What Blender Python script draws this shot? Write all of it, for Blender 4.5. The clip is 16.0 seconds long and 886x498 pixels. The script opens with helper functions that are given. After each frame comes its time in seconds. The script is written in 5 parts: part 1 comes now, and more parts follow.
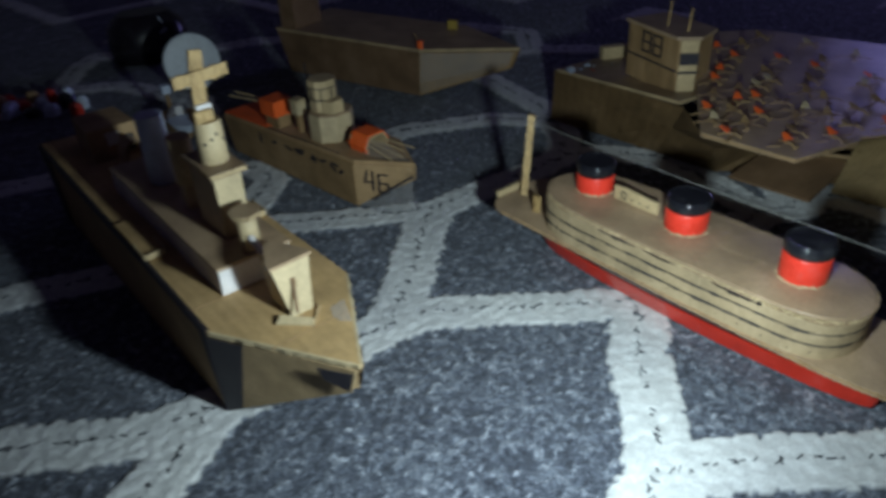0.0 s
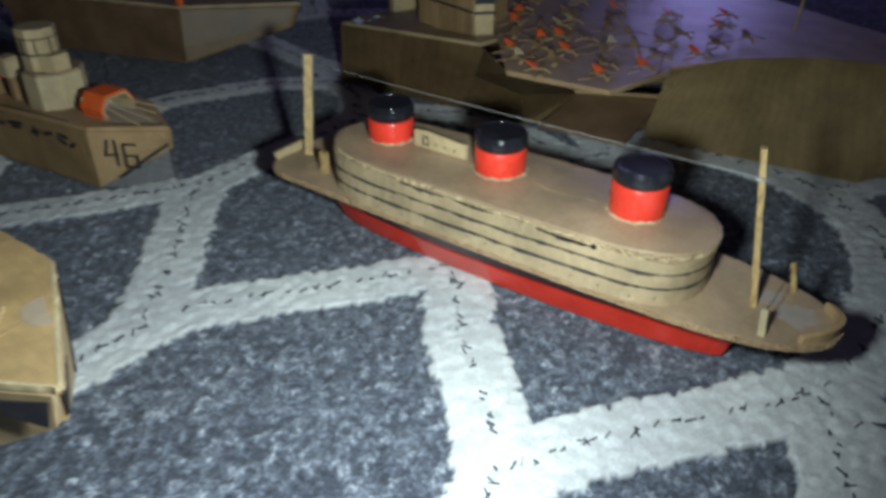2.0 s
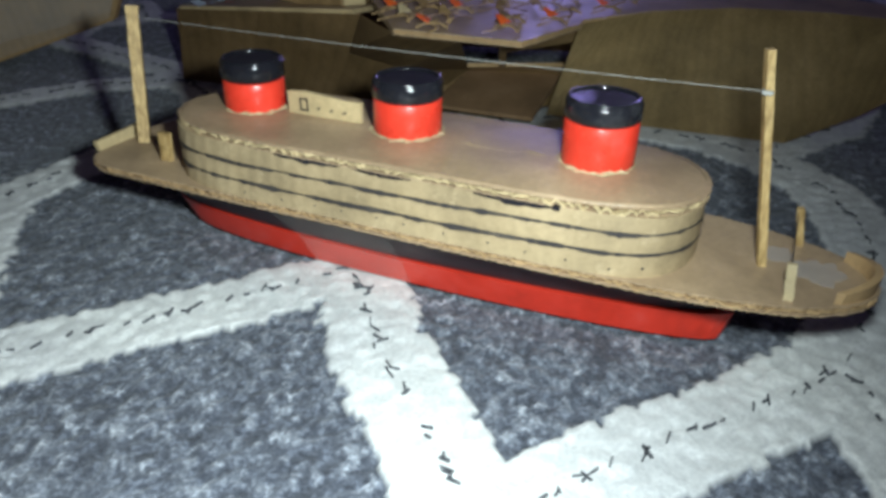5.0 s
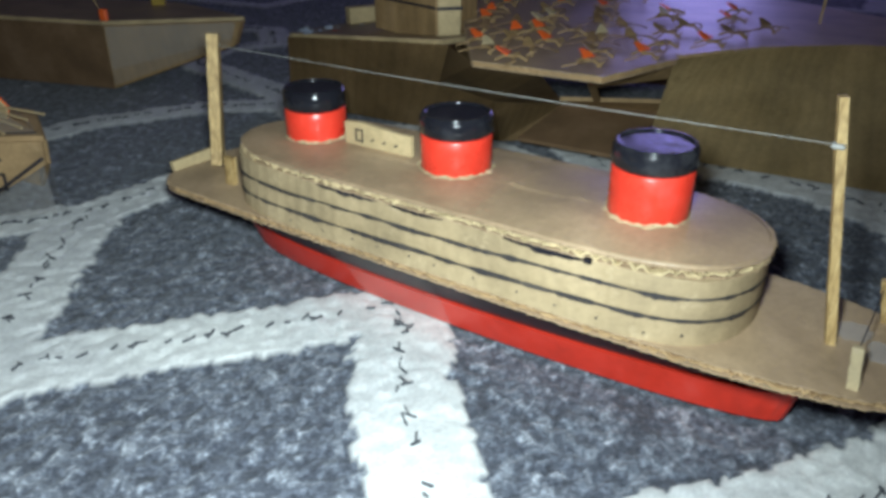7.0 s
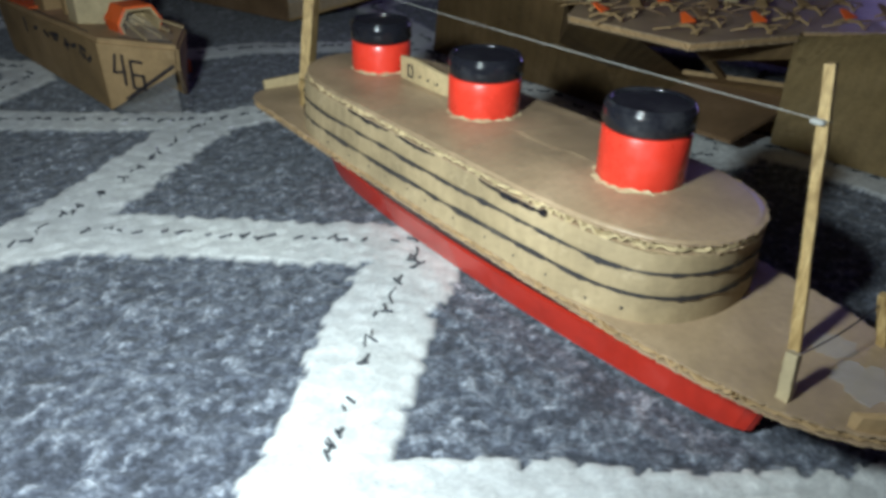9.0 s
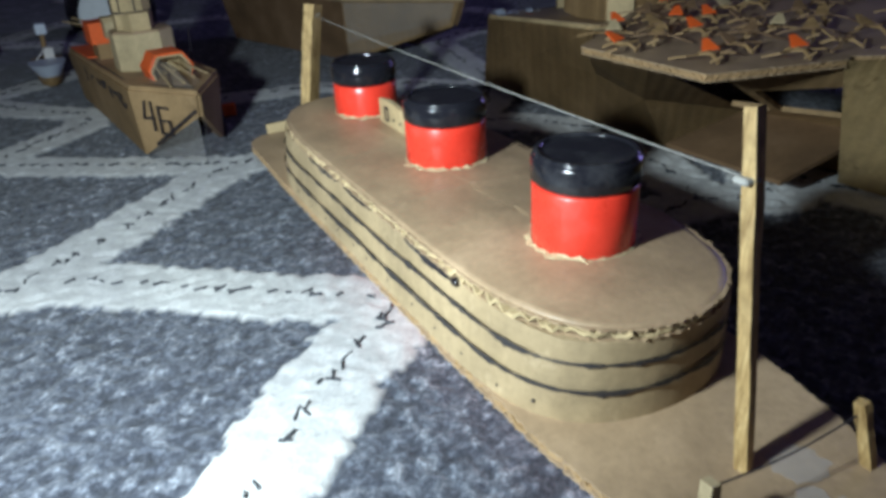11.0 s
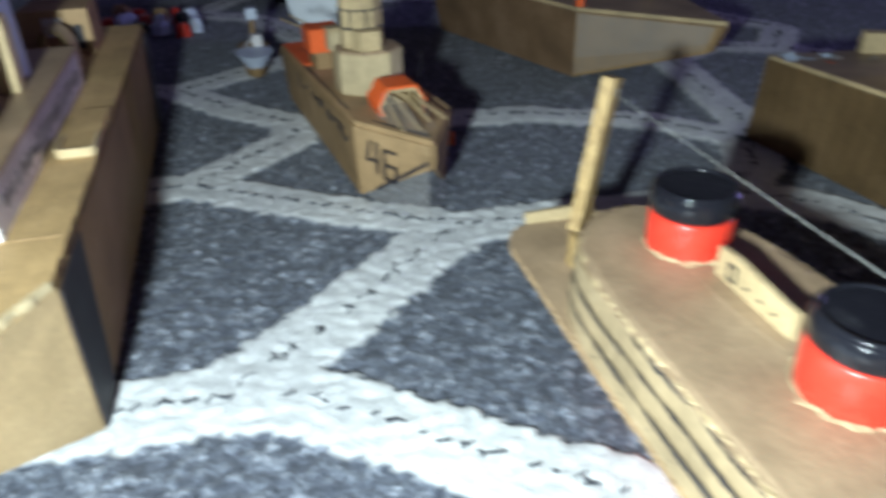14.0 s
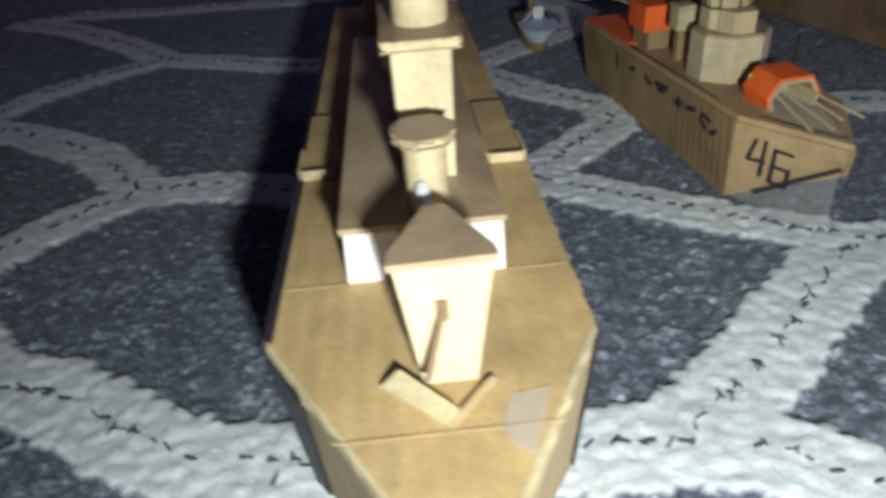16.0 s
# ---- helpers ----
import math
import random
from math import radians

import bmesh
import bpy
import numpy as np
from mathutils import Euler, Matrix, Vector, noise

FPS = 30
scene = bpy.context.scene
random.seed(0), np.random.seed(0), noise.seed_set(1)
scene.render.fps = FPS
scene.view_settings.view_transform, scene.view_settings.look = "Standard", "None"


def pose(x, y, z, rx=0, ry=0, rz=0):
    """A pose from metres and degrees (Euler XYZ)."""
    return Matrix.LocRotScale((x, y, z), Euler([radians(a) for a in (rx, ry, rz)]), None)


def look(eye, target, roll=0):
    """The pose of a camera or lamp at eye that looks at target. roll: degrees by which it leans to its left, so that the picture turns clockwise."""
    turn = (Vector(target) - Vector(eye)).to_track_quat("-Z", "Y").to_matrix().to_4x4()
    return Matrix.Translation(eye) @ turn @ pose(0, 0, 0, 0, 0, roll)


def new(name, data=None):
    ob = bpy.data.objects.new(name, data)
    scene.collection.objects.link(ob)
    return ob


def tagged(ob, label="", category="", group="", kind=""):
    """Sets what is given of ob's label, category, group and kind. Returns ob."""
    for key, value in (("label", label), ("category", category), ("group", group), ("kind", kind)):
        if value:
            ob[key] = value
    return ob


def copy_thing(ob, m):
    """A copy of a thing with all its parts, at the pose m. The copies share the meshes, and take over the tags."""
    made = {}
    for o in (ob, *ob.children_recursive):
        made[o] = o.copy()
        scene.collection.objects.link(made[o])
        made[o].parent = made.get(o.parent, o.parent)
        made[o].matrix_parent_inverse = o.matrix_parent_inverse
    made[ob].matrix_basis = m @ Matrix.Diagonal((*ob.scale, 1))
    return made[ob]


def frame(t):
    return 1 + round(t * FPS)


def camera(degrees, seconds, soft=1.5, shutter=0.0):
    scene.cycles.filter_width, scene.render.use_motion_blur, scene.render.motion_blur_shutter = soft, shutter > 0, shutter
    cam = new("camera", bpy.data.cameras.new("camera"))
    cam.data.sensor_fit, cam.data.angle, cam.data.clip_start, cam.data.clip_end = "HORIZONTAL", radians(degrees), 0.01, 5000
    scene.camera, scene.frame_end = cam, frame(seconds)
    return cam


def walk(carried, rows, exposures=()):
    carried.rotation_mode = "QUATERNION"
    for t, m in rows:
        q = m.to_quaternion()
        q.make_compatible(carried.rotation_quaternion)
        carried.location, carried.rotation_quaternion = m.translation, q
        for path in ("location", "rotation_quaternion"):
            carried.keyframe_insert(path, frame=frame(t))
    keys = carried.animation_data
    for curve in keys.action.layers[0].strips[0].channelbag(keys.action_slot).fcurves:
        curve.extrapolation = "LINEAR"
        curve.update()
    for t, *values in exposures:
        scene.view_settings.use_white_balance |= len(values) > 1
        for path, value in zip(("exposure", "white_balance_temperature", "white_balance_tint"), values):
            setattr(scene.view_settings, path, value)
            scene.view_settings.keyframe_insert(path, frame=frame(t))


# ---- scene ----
import itertools

cam = camera(62.7, 16.0, soft=3.7, shutter=0.7)
PATH = [
    (0, (0.0372, 0.0349, 0.3539), (-0.0192, 1.7267, -0.7114), -3.12),
    (0.5, (0.0477, 0.0573, 0.3386), (0.1030, 1.7333, -0.7513), -1.77),
    (1, (0.0543, 0.0765, 0.3232), (0.2324, 1.7290, -0.7893), -1.87),
    (1.5, (0.0631, 0.0942, 0.2987), (0.3738, 1.7574, -0.7678), -1.12),
    (2, (0.0651, 0.1150, 0.2716), (0.4935, 1.7506, -0.7966), 0.45),
    (2.5, (0.0675, 0.1371, 0.2447), (0.6299, 1.7530, -0.7908), 1.37),
    (3, (0.0682, 0.1585, 0.2259), (0.7707, 1.7462, -0.7669), 1.03),
    (3.5, (0.0593, 0.1729, 0.2114), (0.8131, 1.7217, -0.8050), 1.54),
    (3.7, (0.0574, 0.1784, 0.2085), (0.8636, 1.7438, -0.7401), 1.22),
    (5.8, (0.0819, 0.2119, 0.1852), (0.8402, 1.7790, -0.7994), 0.60),
    (6, (0.0843, 0.2138, 0.1858), (0.7893, 1.8381, -0.7441), 1.22),
    (6.5, (0.0922, 0.2068, 0.1847), (0.6687, 1.8855, -0.7371), 0.37),
    (7, (0.1156, 0.2027, 0.1897), (0.5773, 1.9222, -0.7214), -0.29),
    (7.5, (0.1341, 0.1975, 0.1878), (0.5203, 1.9204, -0.7515), 0.44),
    (8, (0.1512, 0.1890, 0.1858), (0.3640, 1.9228, -0.7883), 2.99),
    (8.5, (0.1746, 0.1836, 0.1799), (0.2108, 1.9134, -0.8235), 1.75),
    (9, (0.2013, 0.1860, 0.1777), (0.1153, 1.9280, -0.8011), 1.53),
    (9.2, (0.2133, 0.1874, 0.1759), (0.0844, 1.9197, -0.8153), 1.30),
    (11.3, (0.2646, 0.2373, 0.1726), (-0.1598, 1.9753, -0.7213), -3.11),
    (11.5, (0.2632, 0.2424, 0.1728), (-0.1472, 1.9857, -0.7174), -3.44),
    (12, (0.2557, 0.2593, 0.1805), (-0.1754, 1.9979, -0.7090), -2.87),
    (12.5, (0.2474, 0.2753, 0.1873), (-0.2085, 1.9996, -0.7178), -2.44),
    (13, (0.2291, 0.2887, 0.1966), (-0.2458, 1.9801, -0.7593), -0.56),
    (13.5, (0.1979, 0.3028, 0.2008), (-0.3673, 1.9846, -0.7223), 1.21),
    (14, (0.1659, 0.3142, 0.2081), (-0.5756, 1.8819, -0.7882), -0.91),
    (14.5, (0.1257, 0.3098, 0.2111), (-0.7917, 1.8066, -0.7469), -0.67),
    (15, (0.0950, 0.3084, 0.2154), (-0.8917, 1.7190, -0.8027), -2.32),
    (15.5, (0.0608, 0.2992, 0.2144), (-0.9734, 1.6380, -0.8525), -2.65),
    (16, (0.0256, 0.2843, 0.2183), (-0.9997, 1.6189, -0.8622), -4.24),
]
EXPOSURES = [
    (0.0, -1.15, 6000, 4), (0.5, -1.14, 6050, 5), (1.5, -0.95, 6200, 6), (2.5, -0.68, 6350, 6), (3.5, -0.46, 6450, 7), (6.0, -0.55, 6350, 6), (7.0, -0.45, 6250, 6),
    (9.0, -0.68, 6300, 7), (12.5, 0.16, 6050, 9), (13.5, 0.44, 6080, 7), (14.5, 0.37, 6250, 6), (15.3, 0.33, 6400, 8), (16.0, 0.08, 6550, 9),
]
walk(cam, [(t, look(eye, target, roll)) for t, eye, target, roll in PATH], EXPOSURES)

# ---- world and light ----
world = bpy.data.worlds.new("world")
scene.world = world
world.use_nodes = True
world.node_tree.nodes["Background"].inputs[0].default_value = (0.38, 0.34, 0.54, 1)
world.node_tree.nodes["Background"].inputs[1].default_value = 0.085


def lamp(name, kind, m, power, colour, **more):
    data = bpy.data.lights.new(name, kind)
    data.energy, data.color = power, colour
    if "size" in more:
        data.shape, data.size, data.size_y = "RECTANGLE", more["size"], more["size_y"]
    if "soft" in more:
        data.shadow_soft_size = more["soft"]
    ob = new(name, data)
    ob.matrix_world = m
    return ob


# the white light of the phone held over the ships, and a violet lamp added before an assumed far window
torch = lamp("phone_light", "SPOT", look((0.120, 0.234, 0.194), (0.03, 0.62, 0.04)), 10.6, (0.87, 1.0, 1.03), soft=0.010)
torch.data.spot_size, torch.data.spot_blend = radians(178), 1.0
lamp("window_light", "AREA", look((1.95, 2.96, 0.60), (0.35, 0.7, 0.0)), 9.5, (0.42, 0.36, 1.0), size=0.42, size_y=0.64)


# ---- materials ----
def nodes_of(name, rough=0.8, metal=0.0):
    m = bpy.data.materials.new(name)
    m.use_nodes = True
    nt = m.node_tree
    b = nt.nodes["Principled BSDF"]
    b.inputs["Roughness"].default_value = rough
    b.inputs["Metallic"].default_value = metal
    return m, nt, b


def node(nt, kind, **sets):
    n = nt.nodes.new(kind)
    for k, v in sets.items():
        n.inputs[k.replace("_", " ")].default_value = v
    return n


def ramp(nt, src, stops):
    r = nt.nodes.new("ShaderNodeValToRGB")
    e = r.color_ramp.elements
    while len(e) < len(stops):
        e.new(0.5)
    for el, (p, c) in zip(e, stops):
        el.position, el.color = p, (*c, 1)
    nt.links.new(src, r.inputs[0])
    return r.outputs[0]


def mixed(nt, kind, fac, a, b):
    n = nt.nodes.new("ShaderNodeMix")
    n.data_type, n.blend_type = "RGBA", kind
    for sock, val in ((n.inputs[0], fac), (n.inputs[6], a), (n.inputs[7], b)):
        if isinstance(val, (int, float)):
            sock.default_value = val
        elif isinstance(val, tuple):
            sock.default_value = (*val, 1)
        else:
            nt.links.new(val, sock)
    return n.outputs[2]


def bumped(nt, b, height, strength, distance=0.001):
    n = node(nt, "ShaderNodeBump", Strength=strength, Distance=distance)
    nt.links.new(height, n.inputs["Height"])
    nt.links.new(n.outputs[0], b.inputs["Normal"])


def coords(nt, turn=0.0, scale=(1, 1, 1)):
    t = nt.nodes.new("ShaderNodeTexCoord")
    m = nt.nodes.new("ShaderNodeMapping")
    m.inputs["Rotation"].default_value = (0, 0, radians(turn))
    m.inputs["Scale"].default_value = scale
    nt.links.new(t.outputs["Object"], m.inputs[0])
    return m.outputs[0]


def cardboard(name, colour, flutes=0.0, turn=0.0, rough=0.72, wear=0.35, axis="X"):
    """Kraft card: mottled pulp, faint fibres, scuffs and, where wanted, the ridges of the flutes showing through."""
    m, nt, b = nodes_of(name, rough)
    c = coords(nt, turn)
    big = node(nt, "ShaderNodeTexNoise", Scale=22.0, Detail=4.0, Roughness=0.6)
    fine = node(nt, "ShaderNodeTexNoise", Scale=420.0, Detail=3.0, Roughness=0.7)
    scuff = node(nt, "ShaderNodeTexNoise", Scale=70.0, Detail=6.0, Roughness=0.75)
    for n in (big, fine, scuff):
        nt.links.new(c, n.inputs["Vector"])
    dark = tuple(v * 0.68 for v in colour)
    pale = tuple(min(1, v * 1.22 + 0.02) for v in colour)
    base = ramp(nt, big.outputs[0], [(0.3, dark), (0.5, colour), (0.72, pale)])
    grain = ramp(nt, fine.outputs[0], [(0.3, (0.72, 0.70, 0.68)), (0.7, (1.12, 1.1, 1.08))])
    col = mixed(nt, "MULTIPLY", 0.55, base, grain)
    wearing = ramp(nt, scuff.outputs[0], [(0.58, (0, 0, 0)), (0.72, (1, 1, 1))])
    worn = node(nt, "ShaderNodeMath")
    worn.operation = "MULTIPLY"
    worn.inputs[1].default_value = wear
    nt.links.new(wearing, worn.inputs[0])
    col = mixed(nt, "MIX", worn.outputs[0], col, tuple(min(1, v * 1.35 + 0.05) for v in colour))
    height = fine.outputs[0]
    if flutes:
        w = node(nt, "ShaderNodeTexWave", Scale=1.0 / 0.0075 / 20 * 1.0, Distortion=1.2, Detail=2.0)
        w.bands_direction = axis
        w.inputs["Scale"].default_value = 0.314 / 0.0075
        nt.links.new(c, w.inputs["Vector"])
        lines = ramp(nt, w.outputs[1], [(0.0, (1 - 0.32 * flutes,) * 3), (0.55, (1, 1, 1))])
        col = mixed(nt, "MULTIPLY", 1.0, col, lines)
        height = w.outputs[1]
    nt.links.new(col, b.inputs["Base Color"])
    bend = node(nt, "ShaderNodeMath")
    bend.operation = "MULTIPLY_ADD"
    bend.inputs[1].default_value = 5.0
    nt.links.new(big.outputs[0], bend.inputs[0])
    nt.links.new(height, bend.inputs[2])
    height = bend.outputs[0]
    bumped(nt, b, height, 0.25 + 0.3 * flutes, 0.0006)
    return m


def coat(name, colour, rough=0.3, wear=0.5, spots=(0.5, 0.5, 0.5), crinkle=0.0):
    """Shiny tape or marker over card: streaks, a few scratches."""
    m, nt, b = nodes_of(name, rough)
    c = coords(nt)
    n1 = node(nt, "ShaderNodeTexNoise", Scale=55.0, Detail=5.0, Roughness=0.7)
    n2 = node(nt, "ShaderNodeTexNoise", Scale=600.0, Detail=2.0)
    nt.links.new(c, n1.inputs["Vector"])
    nt.links.new(c, n2.inputs["Vector"])
    col = ramp(nt, n1.outputs[0], [(0.3, tuple(v * 0.75 for v in colour)), (0.55, colour), (0.8, tuple(min(1, v + (s - v) * 0.14 * wear) for v, s in zip(colour, spots)))])
    nt.links.new(col, b.inputs["Base Color"])
    r = node(nt, "ShaderNodeMapRange")
    r.inputs[3].default_value, r.inputs[4].default_value = rough * 0.7, min(1, rough * 1.5)
    nt.links.new(n1.outputs[0], r.inputs[0])
    nt.links.new(r.outputs[0], b.inputs["Roughness"])
    height = n2.outputs[0]
    if crinkle:
        n3 = node(nt, "ShaderNodeTexNoise", Scale=130.0, Detail=2.0, Distortion=1.2)
        nt.links.new(c, n3.inputs["Vector"])
        both = node(nt, "ShaderNodeMath")
        both.operation = "MULTIPLY_ADD"
        nt.links.new(n3.outputs[0], both.inputs[0])
        both.inputs[1].default_value = crinkle
        nt.links.new(n2.outputs[0], both.inputs[2])
        height = both.outputs[0]
    bumped(nt, b, height, 0.12, 0.0004)
    return m


def split_wood():
    """Weathered split wood: grain along the stick, dark streaks and grey dirt."""
    m, nt, b = nodes_of("split wood", 0.62)
    c = coords(nt, 0, (1, 1, 0.07))
    grain = node(nt, "ShaderNodeTexNoise", Scale=900.0, Detail=4.0, Roughness=0.65)
    nt.links.new(c, grain.inputs["Vector"])
    dirt = node(nt, "ShaderNodeTexNoise", Scale=130.0, Detail=4.0, Roughness=0.6)
    nt.links.new(coords(nt), dirt.inputs["Vector"])
    col = ramp(nt, grain.outputs[0], [(0.30, (0.22, 0.13, 0.045)), (0.48, (0.44, 0.29, 0.115)), (0.70, (0.60, 0.43, 0.20))])
    spots = ramp(nt, dirt.outputs[0], [(0.34, (0.62, 0.58, 0.52)), (0.56, (1, 1, 1))])
    nt.links.new(mixed(nt, "MULTIPLY", 1.0, col, spots), b.inputs["Base Color"])
    bumped(nt, b, grain.outputs[0], 0.5, 0.0008)
    return m


KRAFT = cardboard("kraft card", (0.40, 0.26, 0.125))
KRAFT_DECK = cardboard("greyish kraft card", (0.37, 0.26, 0.158), wear=0.15, rough=0.44)
KRAFT_FLUTED = cardboard("ridged kraft card", (0.42, 0.29, 0.125), flutes=0.22, axis="X")
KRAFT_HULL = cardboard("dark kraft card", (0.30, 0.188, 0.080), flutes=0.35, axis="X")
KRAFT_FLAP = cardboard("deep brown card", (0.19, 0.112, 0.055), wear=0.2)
KRAFT_BOW = cardboard("tan card", (0.45, 0.32, 0.165), wear=0.25)
KRAFT_OCHRE = cardboard("ochre kraft card", (0.47, 0.31, 0.135), flutes=0.12, axis="Y")
KRAFT_CORE = cardboard("torn card edge", (0.52, 0.40, 0.22), wear=0.6)
CREAM = cardboard("cream card strip", (0.50, 0.38, 0.205), wear=0.5)
TIER = cardboard("rippled cream card", (0.36, 0.268, 0.150), flutes=0.07, wear=0.8)
PALE = cardboard("pale cream card", (0.53, 0.42, 0.245), wear=0.5, rough=0.6)
WHITE = cardboard("white printed card", (0.68, 0.65, 0.64), wear=0.2, rough=0.5)
WOOD = split_wood()
RED = coat("red tape", (0.74, 0.045, 0.024), 0.26, crinkle=1.5)
RED_HULL = coat("red card", (0.60, 0.036, 0.018), 0.30)
BLACK = coat("black tape", (0.012, 0.012, 0.016), 0.13, crinkle=4.0)
BLACK.node_tree.nodes["Principled BSDF"].inputs["Specular IOR Level"].default_value = 0.35
MARKER = coat("black marker", (0.022, 0.018, 0.024), 0.55, spots=(0.3, 0.25, 0.2))
FADED_INK = coat("faded marker", (0.030, 0.025, 0.025), 0.7, wear=1.3, spots=(0.45, 0.36, 0.25))
TWIG = coat("pale splint", (0.52, 0.38, 0.20), 0.6)
ORANGE = coat("orange card", (0.86, 0.13, 0.018), 0.5)
THREAD = coat("white thread", (0.40, 0.39, 0.36), 0.85)
DARK = coat("dark shiny plastic", (0.014, 0.012, 0.016), 0.2)
SILVER = coat("silvered disc", (0.58, 0.62, 0.66), 0.34, spots=(1, 1, 1))
BLUE_WHITE = coat("bluish white plastic", (0.62, 0.68, 0.80), 0.4, spots=(1, 1, 1))
STITCH = coat("slate yarn", (0.075, 0.078, 0.09), 0.9)
YELLOW = coat("yellow card", (0.38, 0.26, 0.04), 0.7)
PLASTER = cardboard("plaster", (0.74, 0.72, 0.70), rough=0.9, wear=0.1)
BOARDS = cardboard("floor boards", (0.22, 0.13, 0.07), flutes=0.0, rough=0.5)


def clear_tape():
    m, nt, b = nodes_of("clear tape", 0.22)
    n = node(nt, "ShaderNodeTexNoise", Scale=90.0, Detail=4.0)
    a = ramp(nt, n.outputs[0], [(0.3, (0.05, 0.05, 0.05)), (0.7, (0.26, 0.26, 0.26))])
    nt.links.new(a, b.inputs["Alpha"])
    b.inputs["Base Color"].default_value = (0.62, 0.58, 0.54, 1)
    return m


PANE = nodes_of("window glass", 0.03)[0]
PANE.node_tree.nodes["Principled BSDF"].inputs["Transmission Weight"].default_value = 1.0
TAPE = clear_tape()
MILKY_TAPE = clear_tape()
MILKY_TAPE.name = "milky tape"
MILKY_TAPE.node_tree.nodes["Color Ramp"].color_ramp.elements[0].color = (0.0, 0.0, 0.0, 1)
MILKY_TAPE.node_tree.nodes["Color Ramp"].color_ramp.elements[0].position = 0.42
MILKY_TAPE.node_tree.nodes["Noise Texture"].inputs["Scale"].default_value = 140.0
MILKY_TAPE.node_tree.nodes["Color Ramp"].color_ramp.elements[1].color = (0.62, 0.62, 0.62, 1)
SIDE_TAPE = clear_tape()
SIDE_TAPE.name = "dull tape"
SIDE_TAPE.node_tree.nodes["Color Ramp"].color_ramp.elements[0].color = (0.04, 0.04, 0.04, 1)
SIDE_TAPE.node_tree.nodes["Color Ramp"].color_ramp.elements[1].color = (0.15, 0.15, 0.15, 1)
SIDE_TAPE.node_tree.nodes["Principled BSDF"].inputs["Roughness"].default_value = 0.6
GLUE = clear_tape()
GLUE.name = "dried glue"
GLUE.node_tree.nodes["Color Ramp"].color_ramp.elements[0].color = (0.1, 0.1, 0.1, 1)
GLUE.node_tree.nodes["Color Ramp"].color_ramp.elements[1].color = (0.34, 0.34, 0.34, 1)
GLUE.node_tree.nodes["Principled BSDF"].inputs["Base Color"].default_value = (0.62, 0.66, 0.72, 1)


def pile():
    """Rug pile: each tuft has its own shade; 'band' tells the white bands from the slate fields."""
    m, nt, b = nodes_of("rug pile", 0.95)
    band = nt.nodes.new("ShaderNodeAttribute")
    band.attribute_name = "band"
    tuft = nt.nodes.new("ShaderNodeAttribute")
    tuft.attribute_name = "tuft"
    c = coords(nt)
    fine = node(nt, "ShaderNodeTexNoise", Scale=520.0, Detail=3.0, Roughness=0.75)
    mid = node(nt, "ShaderNodeTexNoise", Scale=430.0, Detail=3.0, Roughness=0.72)
    wide = node(nt, "ShaderNodeTexNoise", Scale=11.0, Detail=2.0)
    for n in (fine, mid, wide):
        nt.links.new(c, n.inputs["Vector"])
    slate = ramp(nt, tuft.outputs["Fac"], [(0.0, (0.040, 0.044, 0.058)), (0.35, (0.075, 0.083, 0.108)), (0.72, (0.125, 0.136, 0.165)), (0.93, (0.22, 0.235, 0.27)), (1.0, (0.34, 0.355, 0.39))])
    heather = ramp(nt, mid.outputs[0], [(0.36, (0.40, 0.41, 0.46)), (0.52, (1, 1, 1)), (0.64, (2.1, 2.1, 2.05))])
    slate = mixed(nt, "MULTIPLY", 0.9, slate, heather)
    wool = ramp(nt, tuft.outputs["Fac"], [(0.0, (0.57, 0.57, 0.555)), (0.5, (0.66, 0.66, 0.64)), (1.0, (0.72, 0.72, 0.70))])
    col = mixed(nt, "MIX", band.outputs["Fac"], slate, wool)
    fibres = ramp(nt, fine.outputs[0], [(0.3, (0.72, 0.72, 0.74)), (0.7, (1.12, 1.12, 1.12))])
    col = mixed(nt, "MULTIPLY", 0.8, col, fibres)
    tone = ramp(nt, wide.outputs[0], [(0.3, (0.86, 0.86, 0.88)), (0.7, (1.06, 1.06, 1.05))])
    col = mixed(nt, "MULTIPLY", 1.0, col, tone)
    nt.links.new(col, b.inputs["Base Color"])
    b.inputs["Sheen Weight"].default_value = 0.15
    bumped(nt, b, fine.outputs[0], 0.5, 0.0015)
    return m


PILE = pile()


# ---- mesh helpers ----
def mesh_of(name, bm, material):
    bmesh.ops.recalc_face_normals(bm, faces=bm.faces)
    me = bpy.data.meshes.new(name)
    bm.to_mesh(me)
    bm.free()
    me.materials.append(material)
    return me


def part(name, bm, material, parent, label=""):
    ob = new(name, mesh_of(name, bm, material))
    ob.parent = parent
    if label:
        tagged(ob, label)
    return ob


def thing(name, x, y, z, turn, label, category, group="", kind=""):
    ob = new(name)
    ob.matrix_world = pose(x, y, z, 0, 0, turn)
    ob.empty_display_size = 0.02
    return tagged(ob, label, category, group, kind)


def join(*bms):
    out = bms[0]
    for other in bms[1:]:
        me = bpy.data.meshes.new("tmp")
        other.to_mesh(me)
        other.free()
        out.from_mesh(me)
        bpy.data.meshes.remove(me)
    return out


def soften(bm, width, segments=1):
    edges = [e for e in bm.edges if len(e.link_faces) == 2 and e.calc_face_angle(0) > 0.5]
    bmesh.ops.bevel(bm, geom=edges, offset=width, segments=segments, affect="EDGES", clamp_overlap=True)
    return bm


